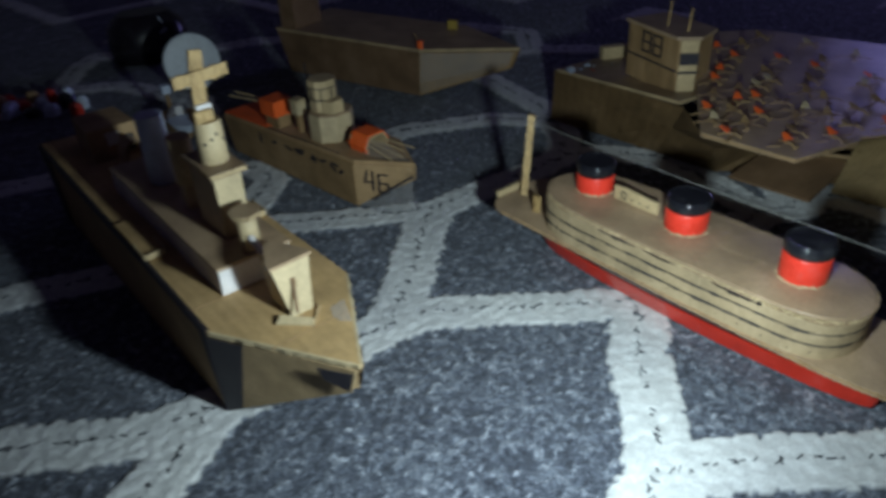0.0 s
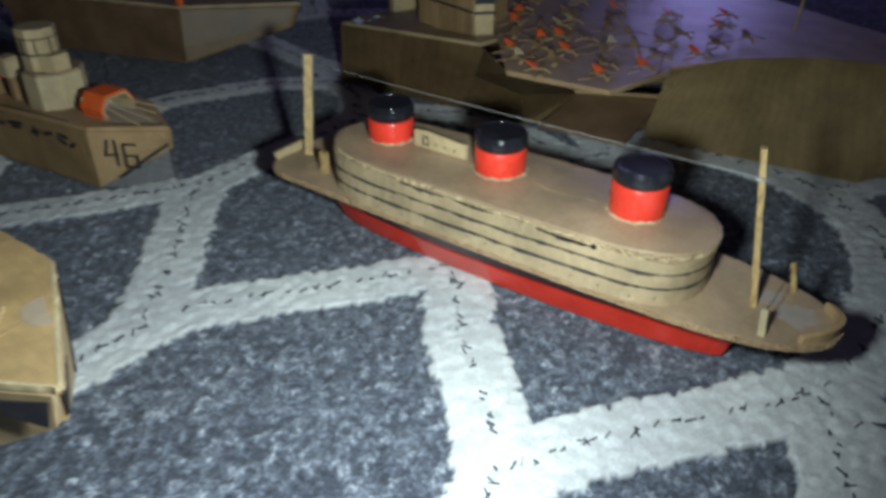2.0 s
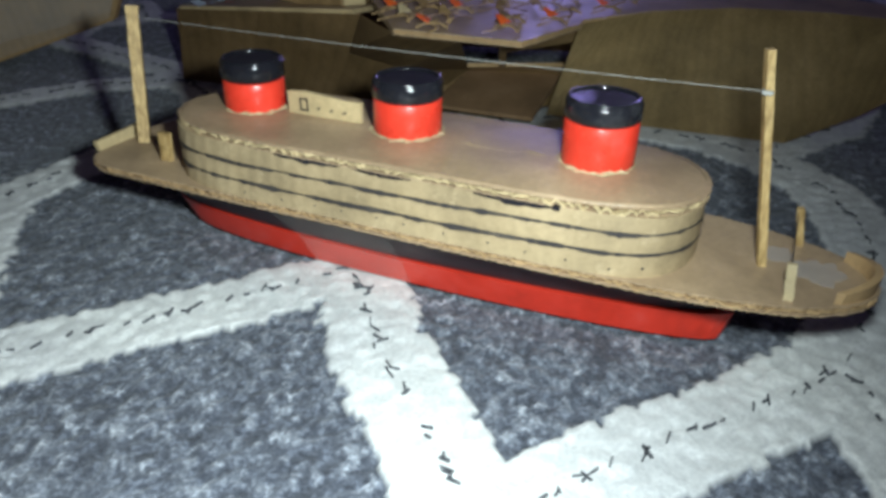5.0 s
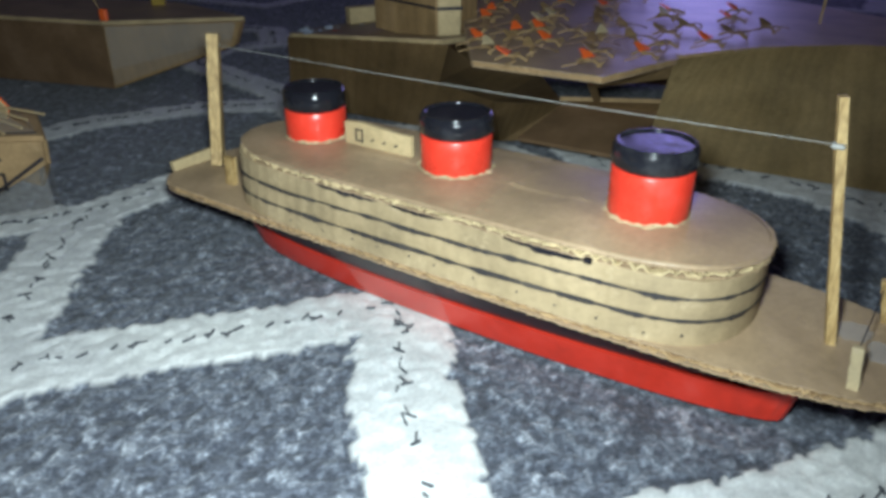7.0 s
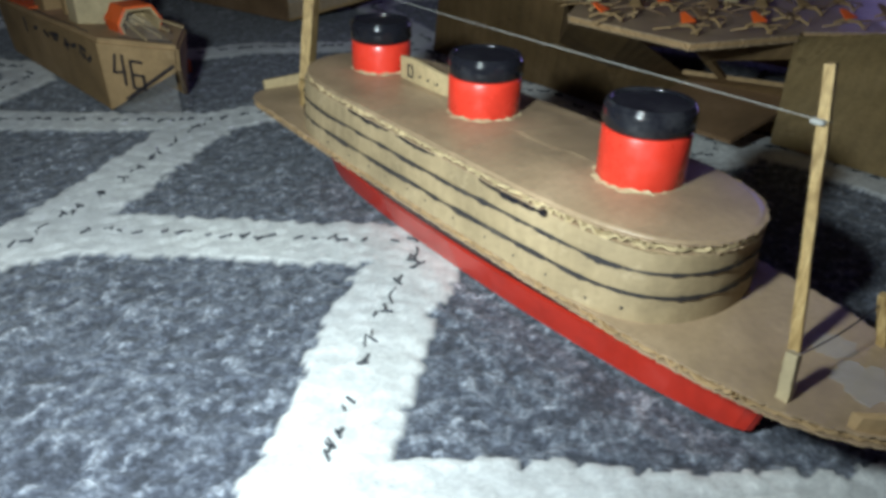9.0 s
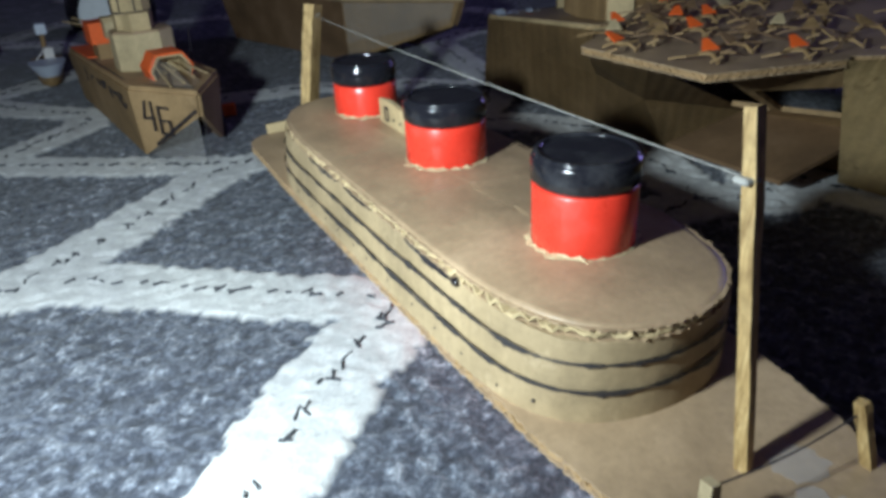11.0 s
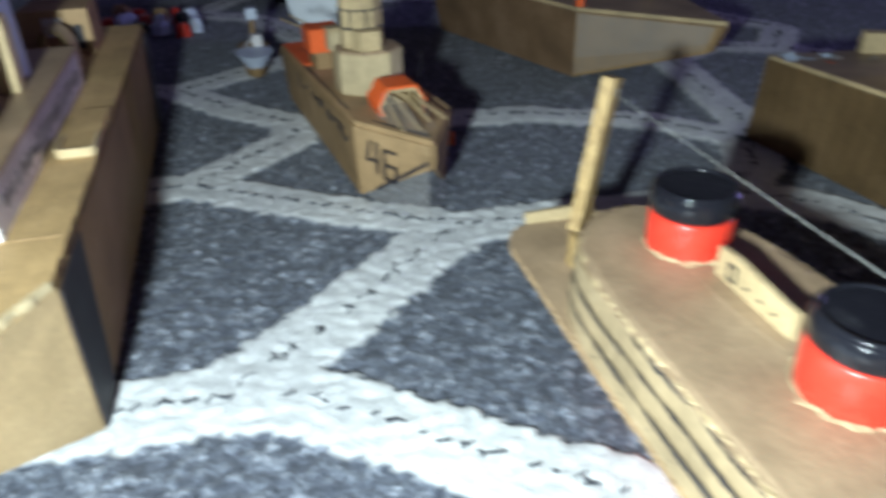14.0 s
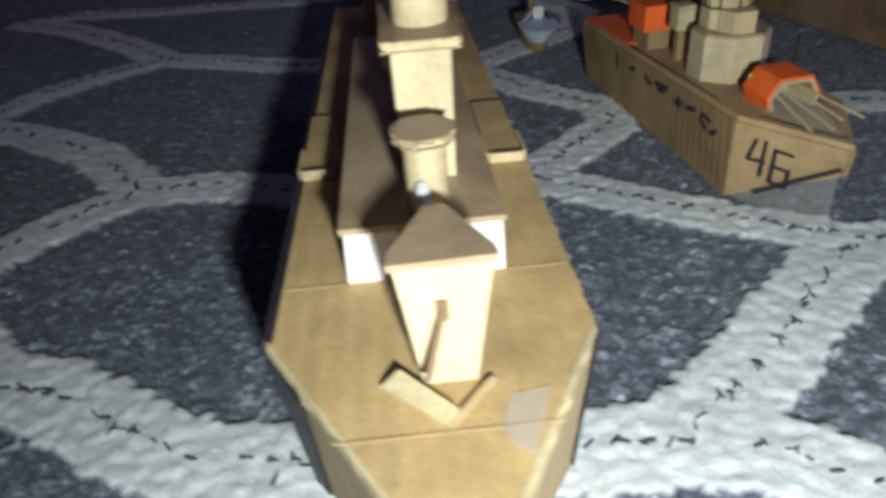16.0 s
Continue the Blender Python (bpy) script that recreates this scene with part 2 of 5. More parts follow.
def loft(rings, caps=True):
    """Closed rings of equal count, joined into a skin."""
    bm = bmesh.new()
    vs = [[bm.verts.new(p) for p in ring] for ring in rings]
    n = len(vs[0])
    for a, b in zip(vs, vs[1:]):
        for i in range(n):
            bm.faces.new((a[i], a[(i + 1) % n], b[(i + 1) % n], b[i]))
    if caps:
        bm.faces.new(vs[0][::-1])
        bm.faces.new(vs[-1])
    return bm


def prism(outline, z0, z1, bevel=0.0):
    bm = loft([[(x, y, z0) for x, y in outline], [(x, y, z1) for x, y in outline]])
    return soften(bm, bevel) if bevel else bm


def block(cx, cy, cz, sx, sy, sz, bevel=0.0005, turn=0.0, lean=0.0, tip=0.0):
    bm = bmesh.new()
    bmesh.ops.create_cube(bm, size=1.0, matrix=pose(cx, cy, cz, lean, tip, turn) @ Matrix.Diagonal((sx, sy, sz, 1)))
    return soften(bm, bevel) if bevel else bm


def plate(pts, thick):
    """A sheet of card through these corners, with its thickness behind it."""
    ps = [Vector(p) for p in pts]
    n = Vector((0, 0, 0))
    for i in range(1, len(ps) - 1):
        n += (ps[i] - ps[0]).cross(ps[i + 1] - ps[0])
    n.normalize()
    bm = loft([[p - n * thick / 2 for p in ps], [p + n * thick / 2 for p in ps]])
    return soften(bm, thick * 0.18)


def skin(columns, thick, holes=()):
    """A folded sheet of card: columns of points joined into a wall with its thickness; 'holes' names cells left open."""
    bm = bmesh.new()
    vs = [[bm.verts.new(p) for p in col] for col in columns]
    for i in range(len(vs) - 1):
        for j in range(len(vs[0]) - 1):
            if (i, j) not in holes:
                bm.faces.new((vs[i][j], vs[i + 1][j], vs[i + 1][j + 1], vs[i][j + 1]))
    bmesh.ops.solidify(bm, geom=bm.faces[:], thickness=thick)
    return bm


def rod(a, b, r0, r1=None, sides=10, wobble=0.0, seed=0):
    a, b = Vector(a), Vector(b)
    q = (b - a).to_track_quat("Z", "Y")
    rng = random.Random(seed)
    rings = []
    steps = 2 if not wobble else 8
    for k in range(steps):
        f = k / (steps - 1)
        r = r0 + ((r1 if r1 is not None else r0) - r0) * f
        mid = a.lerp(b, f) + Vector((rng.uniform(-1, 1), rng.uniform(-1, 1), 0)) * wobble
        rings.append([mid + q @ Vector((r * math.cos(t), r * math.sin(t), 0)) for t in [2 * math.pi * i / sides for i in range(sides)]])
    return loft(rings)


def lath(a, b, wide, thick, seed=0, face=(0, 1, 0), foot=1.0):
    """A split strip of wood or card, a little uneven along its edges."""
    a, b = Vector(a), Vector(b)
    up = (b - a).normalized()
    side = up.cross(Vector(face)).normalized()
    out = side.cross(up).normalized()
    rng = random.Random(seed)
    rings = []
    for k in range(9):
        p = a.lerp(b, k / 8)
        taper = foot + (1 - foot) * k / 8
        l, r = (wide / 2 * taper * (1 + rng.uniform(-0.14, 0.10)) for _ in range(2))
        t = thick / 2 * (1 + rng.uniform(-0.1, 0.1))
        rings.append([p - side * l - out * t, p + side * r - out * t, p + side * r + out * t, p - side * l + out * t])
    return soften(loft(rings), thick * 0.12)


def drum(cx, cy, z0, z1, r0, r1=None, sides=40, bevel=0.0008):
    r1 = r0 if r1 is None else r1
    ang = [2 * math.pi * i / sides for i in range(sides)]
    prof = [(r0 - bevel, z0), (r0, z0 + bevel), (r1, z1 - bevel), (r1 - bevel * 0.4, z1 - bevel * 0.3), (r1 - bevel, z1)]
    return loft([[(cx + r * math.cos(t), cy + r * math.sin(t), z) for t in ang] for r, z in prof])


def smooth(ob):
    for p in ob.data.polygons:
        p.use_smooth = True
    return ob


def bent_strip(pts, wide, thick):
    """A narrow strip of card bent to and fro, lying on edge through these points."""
    ps = [Vector(p) for p in pts]
    rings = []
    for k, p in enumerate(ps):
        d = (ps[min(k + 1, len(ps) - 1)] - ps[max(k - 1, 0)]).normalized()
        side = Vector((-d.y, d.x, 0)).normalized() * wide / 2
        up = Vector((0, 0, thick / 2))
        rings.append([p - side - up, p + side - up, p + side + up, p - side + up])
    return soften(loft(rings), wide * 0.12)


def resample(outline, step):
    """Even points along a closed outline."""
    out = []
    for (x0, y0), (x1, y1) in zip(outline, outline[1:] + outline[:1]):
        n = max(1, round(math.hypot(x1 - x0, y1 - y0) / step))
        out += [(x0 + (x1 - x0) * k / n, y0 + (y1 - y0) * k / n) for k in range(n)]
    return out


def inset(outline, d):
    """Points moved towards the inside of a counter-clockwise outline."""
    n = len(outline)
    out = []
    for i in range(n):
        x0, y0 = outline[i - 1]
        x1, y1 = outline[(i + 1) % n]
        l = math.hypot(x1 - x0, y1 - y0) or 1
        out.append((outline[i][0] - (y1 - y0) / l * d, outline[i][1] + (x1 - x0) / l * d))
    return out


def corrugated(name, outline, z0, thick, material, parent, label="", pitch=0.0052, seed=1, edge=KRAFT_CORE, closed=False, gap=0.0018, hollow_shade=None, torn=0.0):
    """A sheet of corrugated card: two liners, and between them the waving flute that shows along the cut edge."""
    pts = resample(outline, 0.0012)
    rng = random.Random(seed)
    ragged = [(x + rng.uniform(-1, 1) * 0.0005, y + rng.uniform(-1, 1) * 0.0005) for x, y in pts]
    liner = 0.0006
    top = part(name, prism(ragged, z0 + thick - liner, z0 + thick), material, parent, label)
    part("lower_liner", prism(inset(ragged, 0.0002), z0, z0 + liner), material, top)
    # a dark core colour stands for shade in the hollows between flutes
    part("core", prism(inset(outline, 0.0006 if closed else gap), z0 + liner, z0 + thick - liner), material if closed else hollow_shade or edge, top, "solid inner layer between the liners")
    if closed:
        return top
    bm = bmesh.new()
    inner = inset(pts, gap + 0.0006)
    outer = inset(pts, 0.0003)
    amp, mid, run, rows = thick / 2 - liner, z0 + thick / 2, 0.0, []
    for i, (p, q) in enumerate(zip(outer, inner)):
        crush = max(0.08, 0.48 + 0.85 * noise.noise((p[0] * 85, p[1] * 85, seed)))
        w = mid + amp * crush * math.sin(2 * math.pi * run / pitch + (4.2 + 6.0 * torn) * noise.noise((p[0] * 110, p[1] * 110, seed + 5)))
        w += rng.uniform(-1, 1) * 0.0005
        fat = 0.00045 * (1.0 + torn * max(-0.7, 1.8 * noise.noise((p[0] * 260, p[1] * 260, seed + 9))))
        bit = torn * 0.9 * noise.noise((p[0] * 190, p[1] * 190, seed + 11))
        p = (p[0] + (q[0] - p[0]) * bit, p[1] + (q[1] - p[1]) * bit)
        rows.append([bm.verts.new((*p, w - fat)), bm.verts.new((*p, w + fat)), bm.verts.new((*q, w + fat)), bm.verts.new((*q, w - fat))])
        nx, ny = pts[(i + 1) % len(pts)]
        run += math.hypot(nx - pts[i][0], ny - pts[i][1])
    for a, b in zip(rows, rows[1:] + rows[:1]):
        for k in range(4):
            bm.faces.new((a[k], a[(k + 1) % 4], b[(k + 1) % 4], b[k]))
    part("flute", bm, edge, top, "wavy inner paper")
    return top


def strokes(lines, wide, height=0.0003, place=None):
    """Pen strokes on a sheet: each line of (x, y) points becomes a flat ribbon, laid by the matrix."""
    bm = bmesh.new()
    for line in lines:
        for (x0, y0), (x1, y1) in zip(line, line[1:]):
            l = math.hypot(x1 - x0, y1 - y0) or 1
            ex, ey = (x1 - x0) / l * wide / 2, (y1 - y0) / l * wide / 2
            quad = [(x0 - ex + ey, y0 - ey - ex), (x1 + ex + ey, y1 + ey - ex), (x1 + ex - ey, y1 + ey + ex), (x0 - ex - ey, y0 - ey + ex)]
            low = [bm.verts.new((x, y, 0.0)) for x, y in quad]
            high = [bm.verts.new((x, y, height)) for x, y in quad]
            bm.faces.new(high)
            for i in range(4):
                bm.faces.new((low[i], low[(i + 1) % 4], high[(i + 1) % 4], high[i]))
    if place is not None:
        bm.transform(place)
    return bm


def facing(origin, right, up):
    """A matrix that lays the sheet's x along right and its y along up."""
    x = Vector(right).normalized()
    z = x.cross(Vector(up)).normalized()
    y = z.cross(x)
    m = Matrix((x, y, z)).transposed().to_4x4()
    m.translation = Vector(origin)
    return m


# ---- the room round it ----
def room():
    floor = new("floor", mesh_of("floor", block(0, 0.75, -0.035, 4.6, 4.7, 0.05, 0), BOARDS))
    tagged(floor, "dark wooden floor under the rug", "floor", kind="structure")
    for name, cx, cy, sx, sy in (("wall_south", 0, -1.55, 4.6, 0.1), ("wall_west", -2.25, 0.75, 0.1, 4.5), ("wall_east", 2.25, 0.75, 0.1, 4.5)):
        w = new(name, mesh_of(name, block(cx, cy, 1.22, sx, sy, 2.46, 0), PLASTER))
        tagged(w, "plain plastered wall in the dark", "wall", kind="structure")
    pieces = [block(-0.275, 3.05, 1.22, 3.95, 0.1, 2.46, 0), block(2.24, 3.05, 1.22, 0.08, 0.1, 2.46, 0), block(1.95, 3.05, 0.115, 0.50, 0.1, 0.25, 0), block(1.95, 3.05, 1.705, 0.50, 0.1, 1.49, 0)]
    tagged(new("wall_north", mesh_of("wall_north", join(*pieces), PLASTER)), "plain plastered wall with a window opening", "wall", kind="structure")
    ceiling = new("ceiling", mesh_of("ceiling", block(0, 0.75, 2.5, 4.6, 4.7, 0.1, 0), PLASTER))
    tagged(ceiling, "plain white ceiling", "ceiling", kind="structure")
    # unseen window, put in as a source for the violet reflections
    win = thing("window_1", 1.95, 3.05, 0.24, 0, "white framed window, unseen and assumed as the source of the violet light", "window", kind="structure")
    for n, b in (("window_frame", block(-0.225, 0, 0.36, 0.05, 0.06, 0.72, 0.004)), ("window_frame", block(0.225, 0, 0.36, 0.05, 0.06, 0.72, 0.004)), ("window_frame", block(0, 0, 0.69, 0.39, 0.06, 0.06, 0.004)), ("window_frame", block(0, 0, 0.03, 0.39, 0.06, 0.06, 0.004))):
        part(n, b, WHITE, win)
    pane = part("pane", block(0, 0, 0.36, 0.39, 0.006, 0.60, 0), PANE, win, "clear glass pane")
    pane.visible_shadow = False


room()

# ---- the rug ----
BANDS = []


def band(half, *pts):
    BANDS.append((half, pts))


# the white bands, node to node, in metres on the floor
band(0.021, (-0.024, 0.490), (0.010, 0.505), (0.100, 0.506), (0.172, 0.510))
band(0.022, (0.172, 0.510), (0.172, 0.487), (0.162, 0.447), (0.160, 0.400), (0.157, 0.372), (0.152, 0.335))
band(0.022, (0.152, 0.335), (0.205, 0.3425), (0.270, 0.342), (0.336, 0.346))
band(0.024, (0.336, 0.343), (0.400, 0.380), (0.455, 0.420), (0.487, 0.475), (0.495, 0.530), (0.485, 0.575), (0.430, 0.650), (0.362, 0.700))
band(0.022, (-0.024, 0.490), (-0.010, 0.553), (-0.006, 0.600), (0.000, 0.645), (0.010, 0.675))
band(0.019, (0.010, 0.675), (-0.022, 0.672), (-0.075, 0.664), (-0.126, 0.660), (-0.185, 0.655))
band(0.020, (-0.185, 0.655), (-0.180, 0.705), (-0.173, 0.755), (-0.190, 0.788))
band(0.019, (-0.190, 0.788), (-0.252, 0.792), (-0.345, 0.815))
band(0.020, (-0.345, 0.815), (-0.327, 0.890), (-0.306, 0.967), (-0.330, 1.020))
band(0.020, (0.010, 0.675), (0.060, 0.714), (0.105, 0.745), (0.150, 0.782), (0.163, 0.840))
band(0.020, (0.163, 0.840), (0.150, 0.892), (0.082, 0.908), (-0.020, 0.885), (-0.080, 0.847), (-0.190, 0.788))
band(0.021, (0.150, 0.790), (0.200, 0.792), (0.258, 0.775), (0.302, 0.700), (0.322, 0.645), (0.362, 0.650), (0.362, 0.700))
band(0.021, (0.172, 0.510), (0.250, 0.575), (0.322, 0.645))
band(0.022, (-0.024, 0.490), (-0.075, 0.450), (-0.137, 0.404), (-0.176, 0.381), (-0.214, 0.374), (-0.262, 0.372), (-0.305, 0.357))
band(0.022, (-0.145, 0.395), (-0.154, 0.351), (-0.167, 0.320), (-0.190, 0.250), (-0.190, 0.150))
band(0.021, (-0.305, 0.357), (-0.400, 0.375), (-0.413, 0.420), (-0.410, 0.475), (-0.400, 0.513))
band(0.021, (-0.400, 0.513), (-0.365, 0.545), (-0.324, 0.560), (-0.281, 0.574), (-0.185, 0.655))
band(0.020, (-0.400, 0.513), (-0.486, 0.535), (-0.558, 0.530), (-0.645, 0.516))
band(0.020, (-0.645, 0.516), (-0.658, 0.586), (-0.652, 0.644), (-0.634, 0.705))
band(0.020, (-0.634, 0.705), (-0.578, 0.726), (-0.491, 0.752), (-0.420, 0.785), (-0.345, 0.815))
band(0.020, (-0.634, 0.705), (-0.716, 0.721), (-0.842, 0.730), (-0.930, 0.715))
band(0.020, (-0.930, 0.715), (-0.900, 0.770), (-0.808, 0.828), (-0.720, 0.900), (-0.659, 0.942))
band(0.020, (-0.659, 0.942), (-0.600, 1.000), (-0.560, 1.086), (-0.473, 1.100), (-0.400, 1.060), (-0.330, 1.020))
band(0.020, (-0.560, 1.086), (-0.580, 1.180), (-0.580, 1.257), (-0.430, 1.237), (-0.330, 1.300))
band(0.021, (0.163, 0.840), (0.150, 0.930), (0.060, 1.100), (0.084, 1.170), (0.157, 1.190))
band(0.021, (0.157, 1.190), (0.158, 1.288), (0.060, 1.340), (-0.150, 1.330), (-0.330, 1.300))
band(0.021, (0.157, 1.190), (0.300, 1.170), (0.420, 1.080), (0.560, 1.040), (0.700, 0.960))
band(0.022, (0.495, 0.545), (0.600, 0.560), (0.720, 0.620), (0.740, 0.760), (0.700, 0.960))
band(0.022, (0.336, 0.343), (0.300, 0.280), (0.290, 0.150))
band(0.022, (0.336, 0.320), (0.480, 0.250), (0.560, 0.100))
band(0.022, (0.152, 0.335), (0.090, 0.240), (0.080, 0.100))
band(0.022, (-0.305, 0.357), (-0.330, 0.250), (-0.300, 0.100))
band(0.022, (0.720, 0.620), (0.860, 0.560), (0.960, 0.620))


def cover(px, py):
    """How far inside a white band a place lies, in metres (negative: outside)."""
    best = np.full(px.shape, -1.0)
    for half, pts in BANDS:
        for (x0, y0), (x1, y1) in zip(pts, pts[1:]):
            near = (np.minimum(x0, x1) - 0.08 < px) & (px < np.maximum(x0, x1) + 0.08) & (np.minimum(y0, y1) - 0.08 < py) & (py < np.maximum(y0, y1) + 0.08)
            if not near.any():
                continue
            qx, qy = px[near], py[near]
            dx, dy = x1 - x0, y1 - y0
            f = np.clip(((qx - x0) * dx + (qy - y0) * dy) / (dx * dx + dy * dy), 0, 1)
            d = half - np.hypot(qx - x0 - f * dx, qy - y0 - f * dy)
            best[near] = np.maximum(best[near], d)
    # further off, the same trellis goes on in a plain rhythm
    for k, sign in ((0.0, 1), (0.5, -1)):
        tri = np.abs(((px + 0.07) / 0.46 + k) % 1.0 - 0.5) * 2
        for row in range(-7, 8):
            line = 1.62 + row * 0.34 + sign * 0.11 * (tri * 2 - 1)
            best = np.where((py > 1.34) | (py < 0.02) | (px < -1.0) | (px > 1.0), np.maximum(best, 0.021 - np.abs(py - line) * 0.82), best)
    return best


def spaced(lo, a, b, hi, fine, grow):
    """Coordinates that are fine from a to b and widen outwards."""
    xs = list(np.arange(a, b, fine))
    step = fine
    while xs[-1] < hi:
        step = min(step * grow, 0.012)
        xs.append(xs[-1] + step)
    left, step = [a], fine
    while left[-1] > lo:
        step = min(step * grow, 0.012)
        left.append(left[-1] - step)
    return np.array(left[:0:-1] + xs)


def tufts(gx, gy, cell, seed):
    """For each place the nearest of a scatter of tufts: its centre, the distance and a random shade."""
    rng = np.random.default_rng(seed)
    table = rng.random((512, 512, 3))
    ca, sa = math.cos(0.55), math.sin(0.55)
    gx, gy = gx * ca + gy * sa, gy * ca - gx * sa
    ix, iy = np.floor(gx / cell).astype(int), np.floor(gy / cell).astype(int)
    best = np.full(gx.shape, 9.0)
    cx, cy, shade = np.zeros_like(gx), np.zeros_like(gx), np.zeros_like(gx)
    for ox in (-1, 0, 1):
        for oy in (-1, 0, 1):
            jit = table[(ix + ox) % 512, (iy + oy) % 512]
            tx, ty = (ix + ox + jit[..., 0]) * cell, (iy + oy + jit[..., 1]) * cell
            d = np.hypot(gx - tx, gy - ty)
            m = d < best
            best = np.where(m, d, best)
            cx, cy, shade = np.where(m, tx, cx), np.where(m, ty, cy), np.where(m, jit[..., 2], shade)
    return cx * ca - cy * sa, cx * sa + cy * ca, best, shade


def rug():
    xs = spaced(-1.7, -0.30, 0.48, 1.5, 0.0021, 1.012)
    ys = spaced(-0.5, 0.28, 0.74, 2.6, 0.0021, 1.012)
    gx, gy = np.meshgrid(xs, ys, indexing="ij")
    wx, wy, wd, wshade = tufts(gx, gy, 0.0062, 5)
    white = cover(wx * 0.5 + gx * 0.5, wy * 0.5 + gy * 0.5) > (wshade - 0.5) * 0.003
    sx, sy, sd, sshade = tufts(gx, gy, 0.0042, 9)
    wool = 0.0024 + 0.0011 * np.clip(1 - (wd / 0.0046) ** 2, -0.5, 1) * (0.4 + wshade)
    slate = -0.0003 + 0.0017 * np.clip(1 - (sd / 0.0034) ** 2, -0.4, 1) * (0.5 + sshade)
    gz = np.where(white, wool, slate) - 0.004
    shade = np.where(white, wshade, sshade)
    nx, ny = gx.shape
    co = np.stack([gx, gy, gz], -1).reshape(-1, 3)
    idx = np.arange(nx * ny).reshape(nx, ny)
    quads = np.stack([idx[:-1, :-1], idx[1:, :-1], idx[1:, 1:], idx[:-1, 1:]], -1).reshape(-1, 4)
    me = bpy.data.meshes.new("rug")
    me.vertices.add(len(co))
    me.vertices.foreach_set("co", co.ravel())
    me.loops.add(quads.size)
    me.loops.foreach_set("vertex_index", quads.ravel())
    me.polygons.add(len(quads))
    me.polygons.foreach_set("loop_start", np.arange(len(quads)) * 4)
    me.update(calc_edges=True)
    for name, vals in (("band", white), ("tuft", shade)):
        me.attributes.new(name, "FLOAT", "POINT").data.foreach_set("value", vals.astype(np.float32).ravel())
    me.polygons.foreach_set("use_smooth", np.ones(len(quads), bool))
    me.materials.append(PILE)
    ob = tagged(new("rug", me), "slate grey shaggy rug with white trellis bands", "rug")
    # dark running stitches down the middle of each band
    rng = random.Random(4)
    bm = bmesh.new()
    for half, pts in BANDS:
        for (x0, y0), (x1, y1) in zip(pts, pts[1:]):
            l = math.hypot(x1 - x0, y1 - y0)
            ang = math.atan2(y1 - y0, x1 - x0)
            s = rng.uniform(0.002, 0.008)
            while s < l:
                if rng.random() < 0.78:
                    cx, cy = x0 + (x1 - x0) * s / l + rng.uniform(-1, 1) * 0.0024, y0 + (y1 - y0) * s / l + rng.uniform(-1, 1) * 0.0024
                    a = ang + rng.choice((0.15, 0.5, 0.8, -0.3)) + rng.uniform(-0.2, 0.2)
                    for turn in (0.0, rng.choice((0.9, -0.9, 1.3)))[:rng.choice((1, 2))]:
                        ln, wd = rng.uniform(0.0026, 0.0068), rng.uniform(0.00045, 0.00095)
                        bmesh.ops.create_cube(bm, size=1.0, matrix=pose(cx, cy, -0.0004, 0, 0, math.degrees(a + turn)) @ Matrix.Diagonal((ln, wd, 0.0012, 1)))
                        cx, cy = cx + math.cos(a) * ln * 0.4, cy + math.sin(a) * ln * 0.4
                s += rng.choice((0.0035, 0.0060, 0.0085, 0.0120)) * rng.uniform(0.8, 1.2)
    st = part("stitching", bm, STITCH, ob, "dark running stitches in the white bands")
    tagged(st, kind="stuff")
    return ob


rug()


# ---- the steamer ----
def hull_ring(u0, u1, mid, half, z, bow=2.6, stern=4.0, n=48):
    """A ship's outline at one height: local x to the bow, y to the far side."""
    c, h = (u0 + u1) / 2, (u1 - u0) / 2
    pts = []
    for k in range(n):
        a = 2 * math.pi * k / n
        s = math.cos(a)
        p = bow if s > 0 else stern
        w = half * (1 - abs(s) ** p) ** 0.5
        pts.append((c + h * s, mid + (w if math.sin(a) >= 0 else -w), z))
    return pts


def flat(ring):
    return [(x, y) for x, y, _ in ring]


def funnel(parent, u, y, z0, r, red, high, seed):
    f = part("funnel", drum(u, y, z0 - 0.003, z0 + red, r), RED, parent, "red and black taped card funnel")
    smooth_sides(f)
    cap = join(drum(u, y, z0 + red - 0.0002, z0 + high - 0.0008, r + 0.0004, bevel=0.0014), ring_wall(u, y, z0 + high - 0.0012, z0 + high, r - 0.0004, 0.0018))
    c = part("cap", cap, BLACK, f, "glossy black taped top")
    smooth_sides(c)
    rng = random.Random(seed)
    n = 44
    inner = [(u + (r + 0.0002) * math.cos(2 * math.pi * k / n), y + (r + 0.0002) * math.sin(2 * math.pi * k / n)) for k in range(n)]
    wide = [r + 0.0005 + rng.random() ** 4 * 0.0026 for k in range(n)]
    outer = [(u + w * math.cos(2 * math.pi * k / n), y + w * math.sin(2 * math.pi * k / n)) for k, w in enumerate(wide)]
    lift = [0.0003 + rng.random() ** 2 * 0.0011 for k in range(n)]
    bm = loft([[(x, yy, z0 - 0.001) for x, yy in inner], [(x, yy, z0 + l) for (x, yy), l in zip(inner, lift)], [(x, yy, z0 + l * 0.5) for (x, yy), l in zip(outer, lift)], [(x, yy, z0 - 0.001) for x, yy in outer]], caps=False)
    part("torn_collar", bm, PALE, f, "torn pale paper round the hole")
    return f


def ring_wall(cx, cy, z0, z1, r, t, sides=40):
    ang = [2 * math.pi * i / sides for i in range(sides)]
    prof = [(r, z0), (r, z1 - t * 0.3), (r - t * 0.3, z1), (r - t * 0.8, z1), (r - t, z1 - t * 0.3), (r - t, z0)]
    return loft([[(cx + q * math.cos(a), cy + q * math.sin(a), z) for a in ang] for q, z in prof], caps=False)


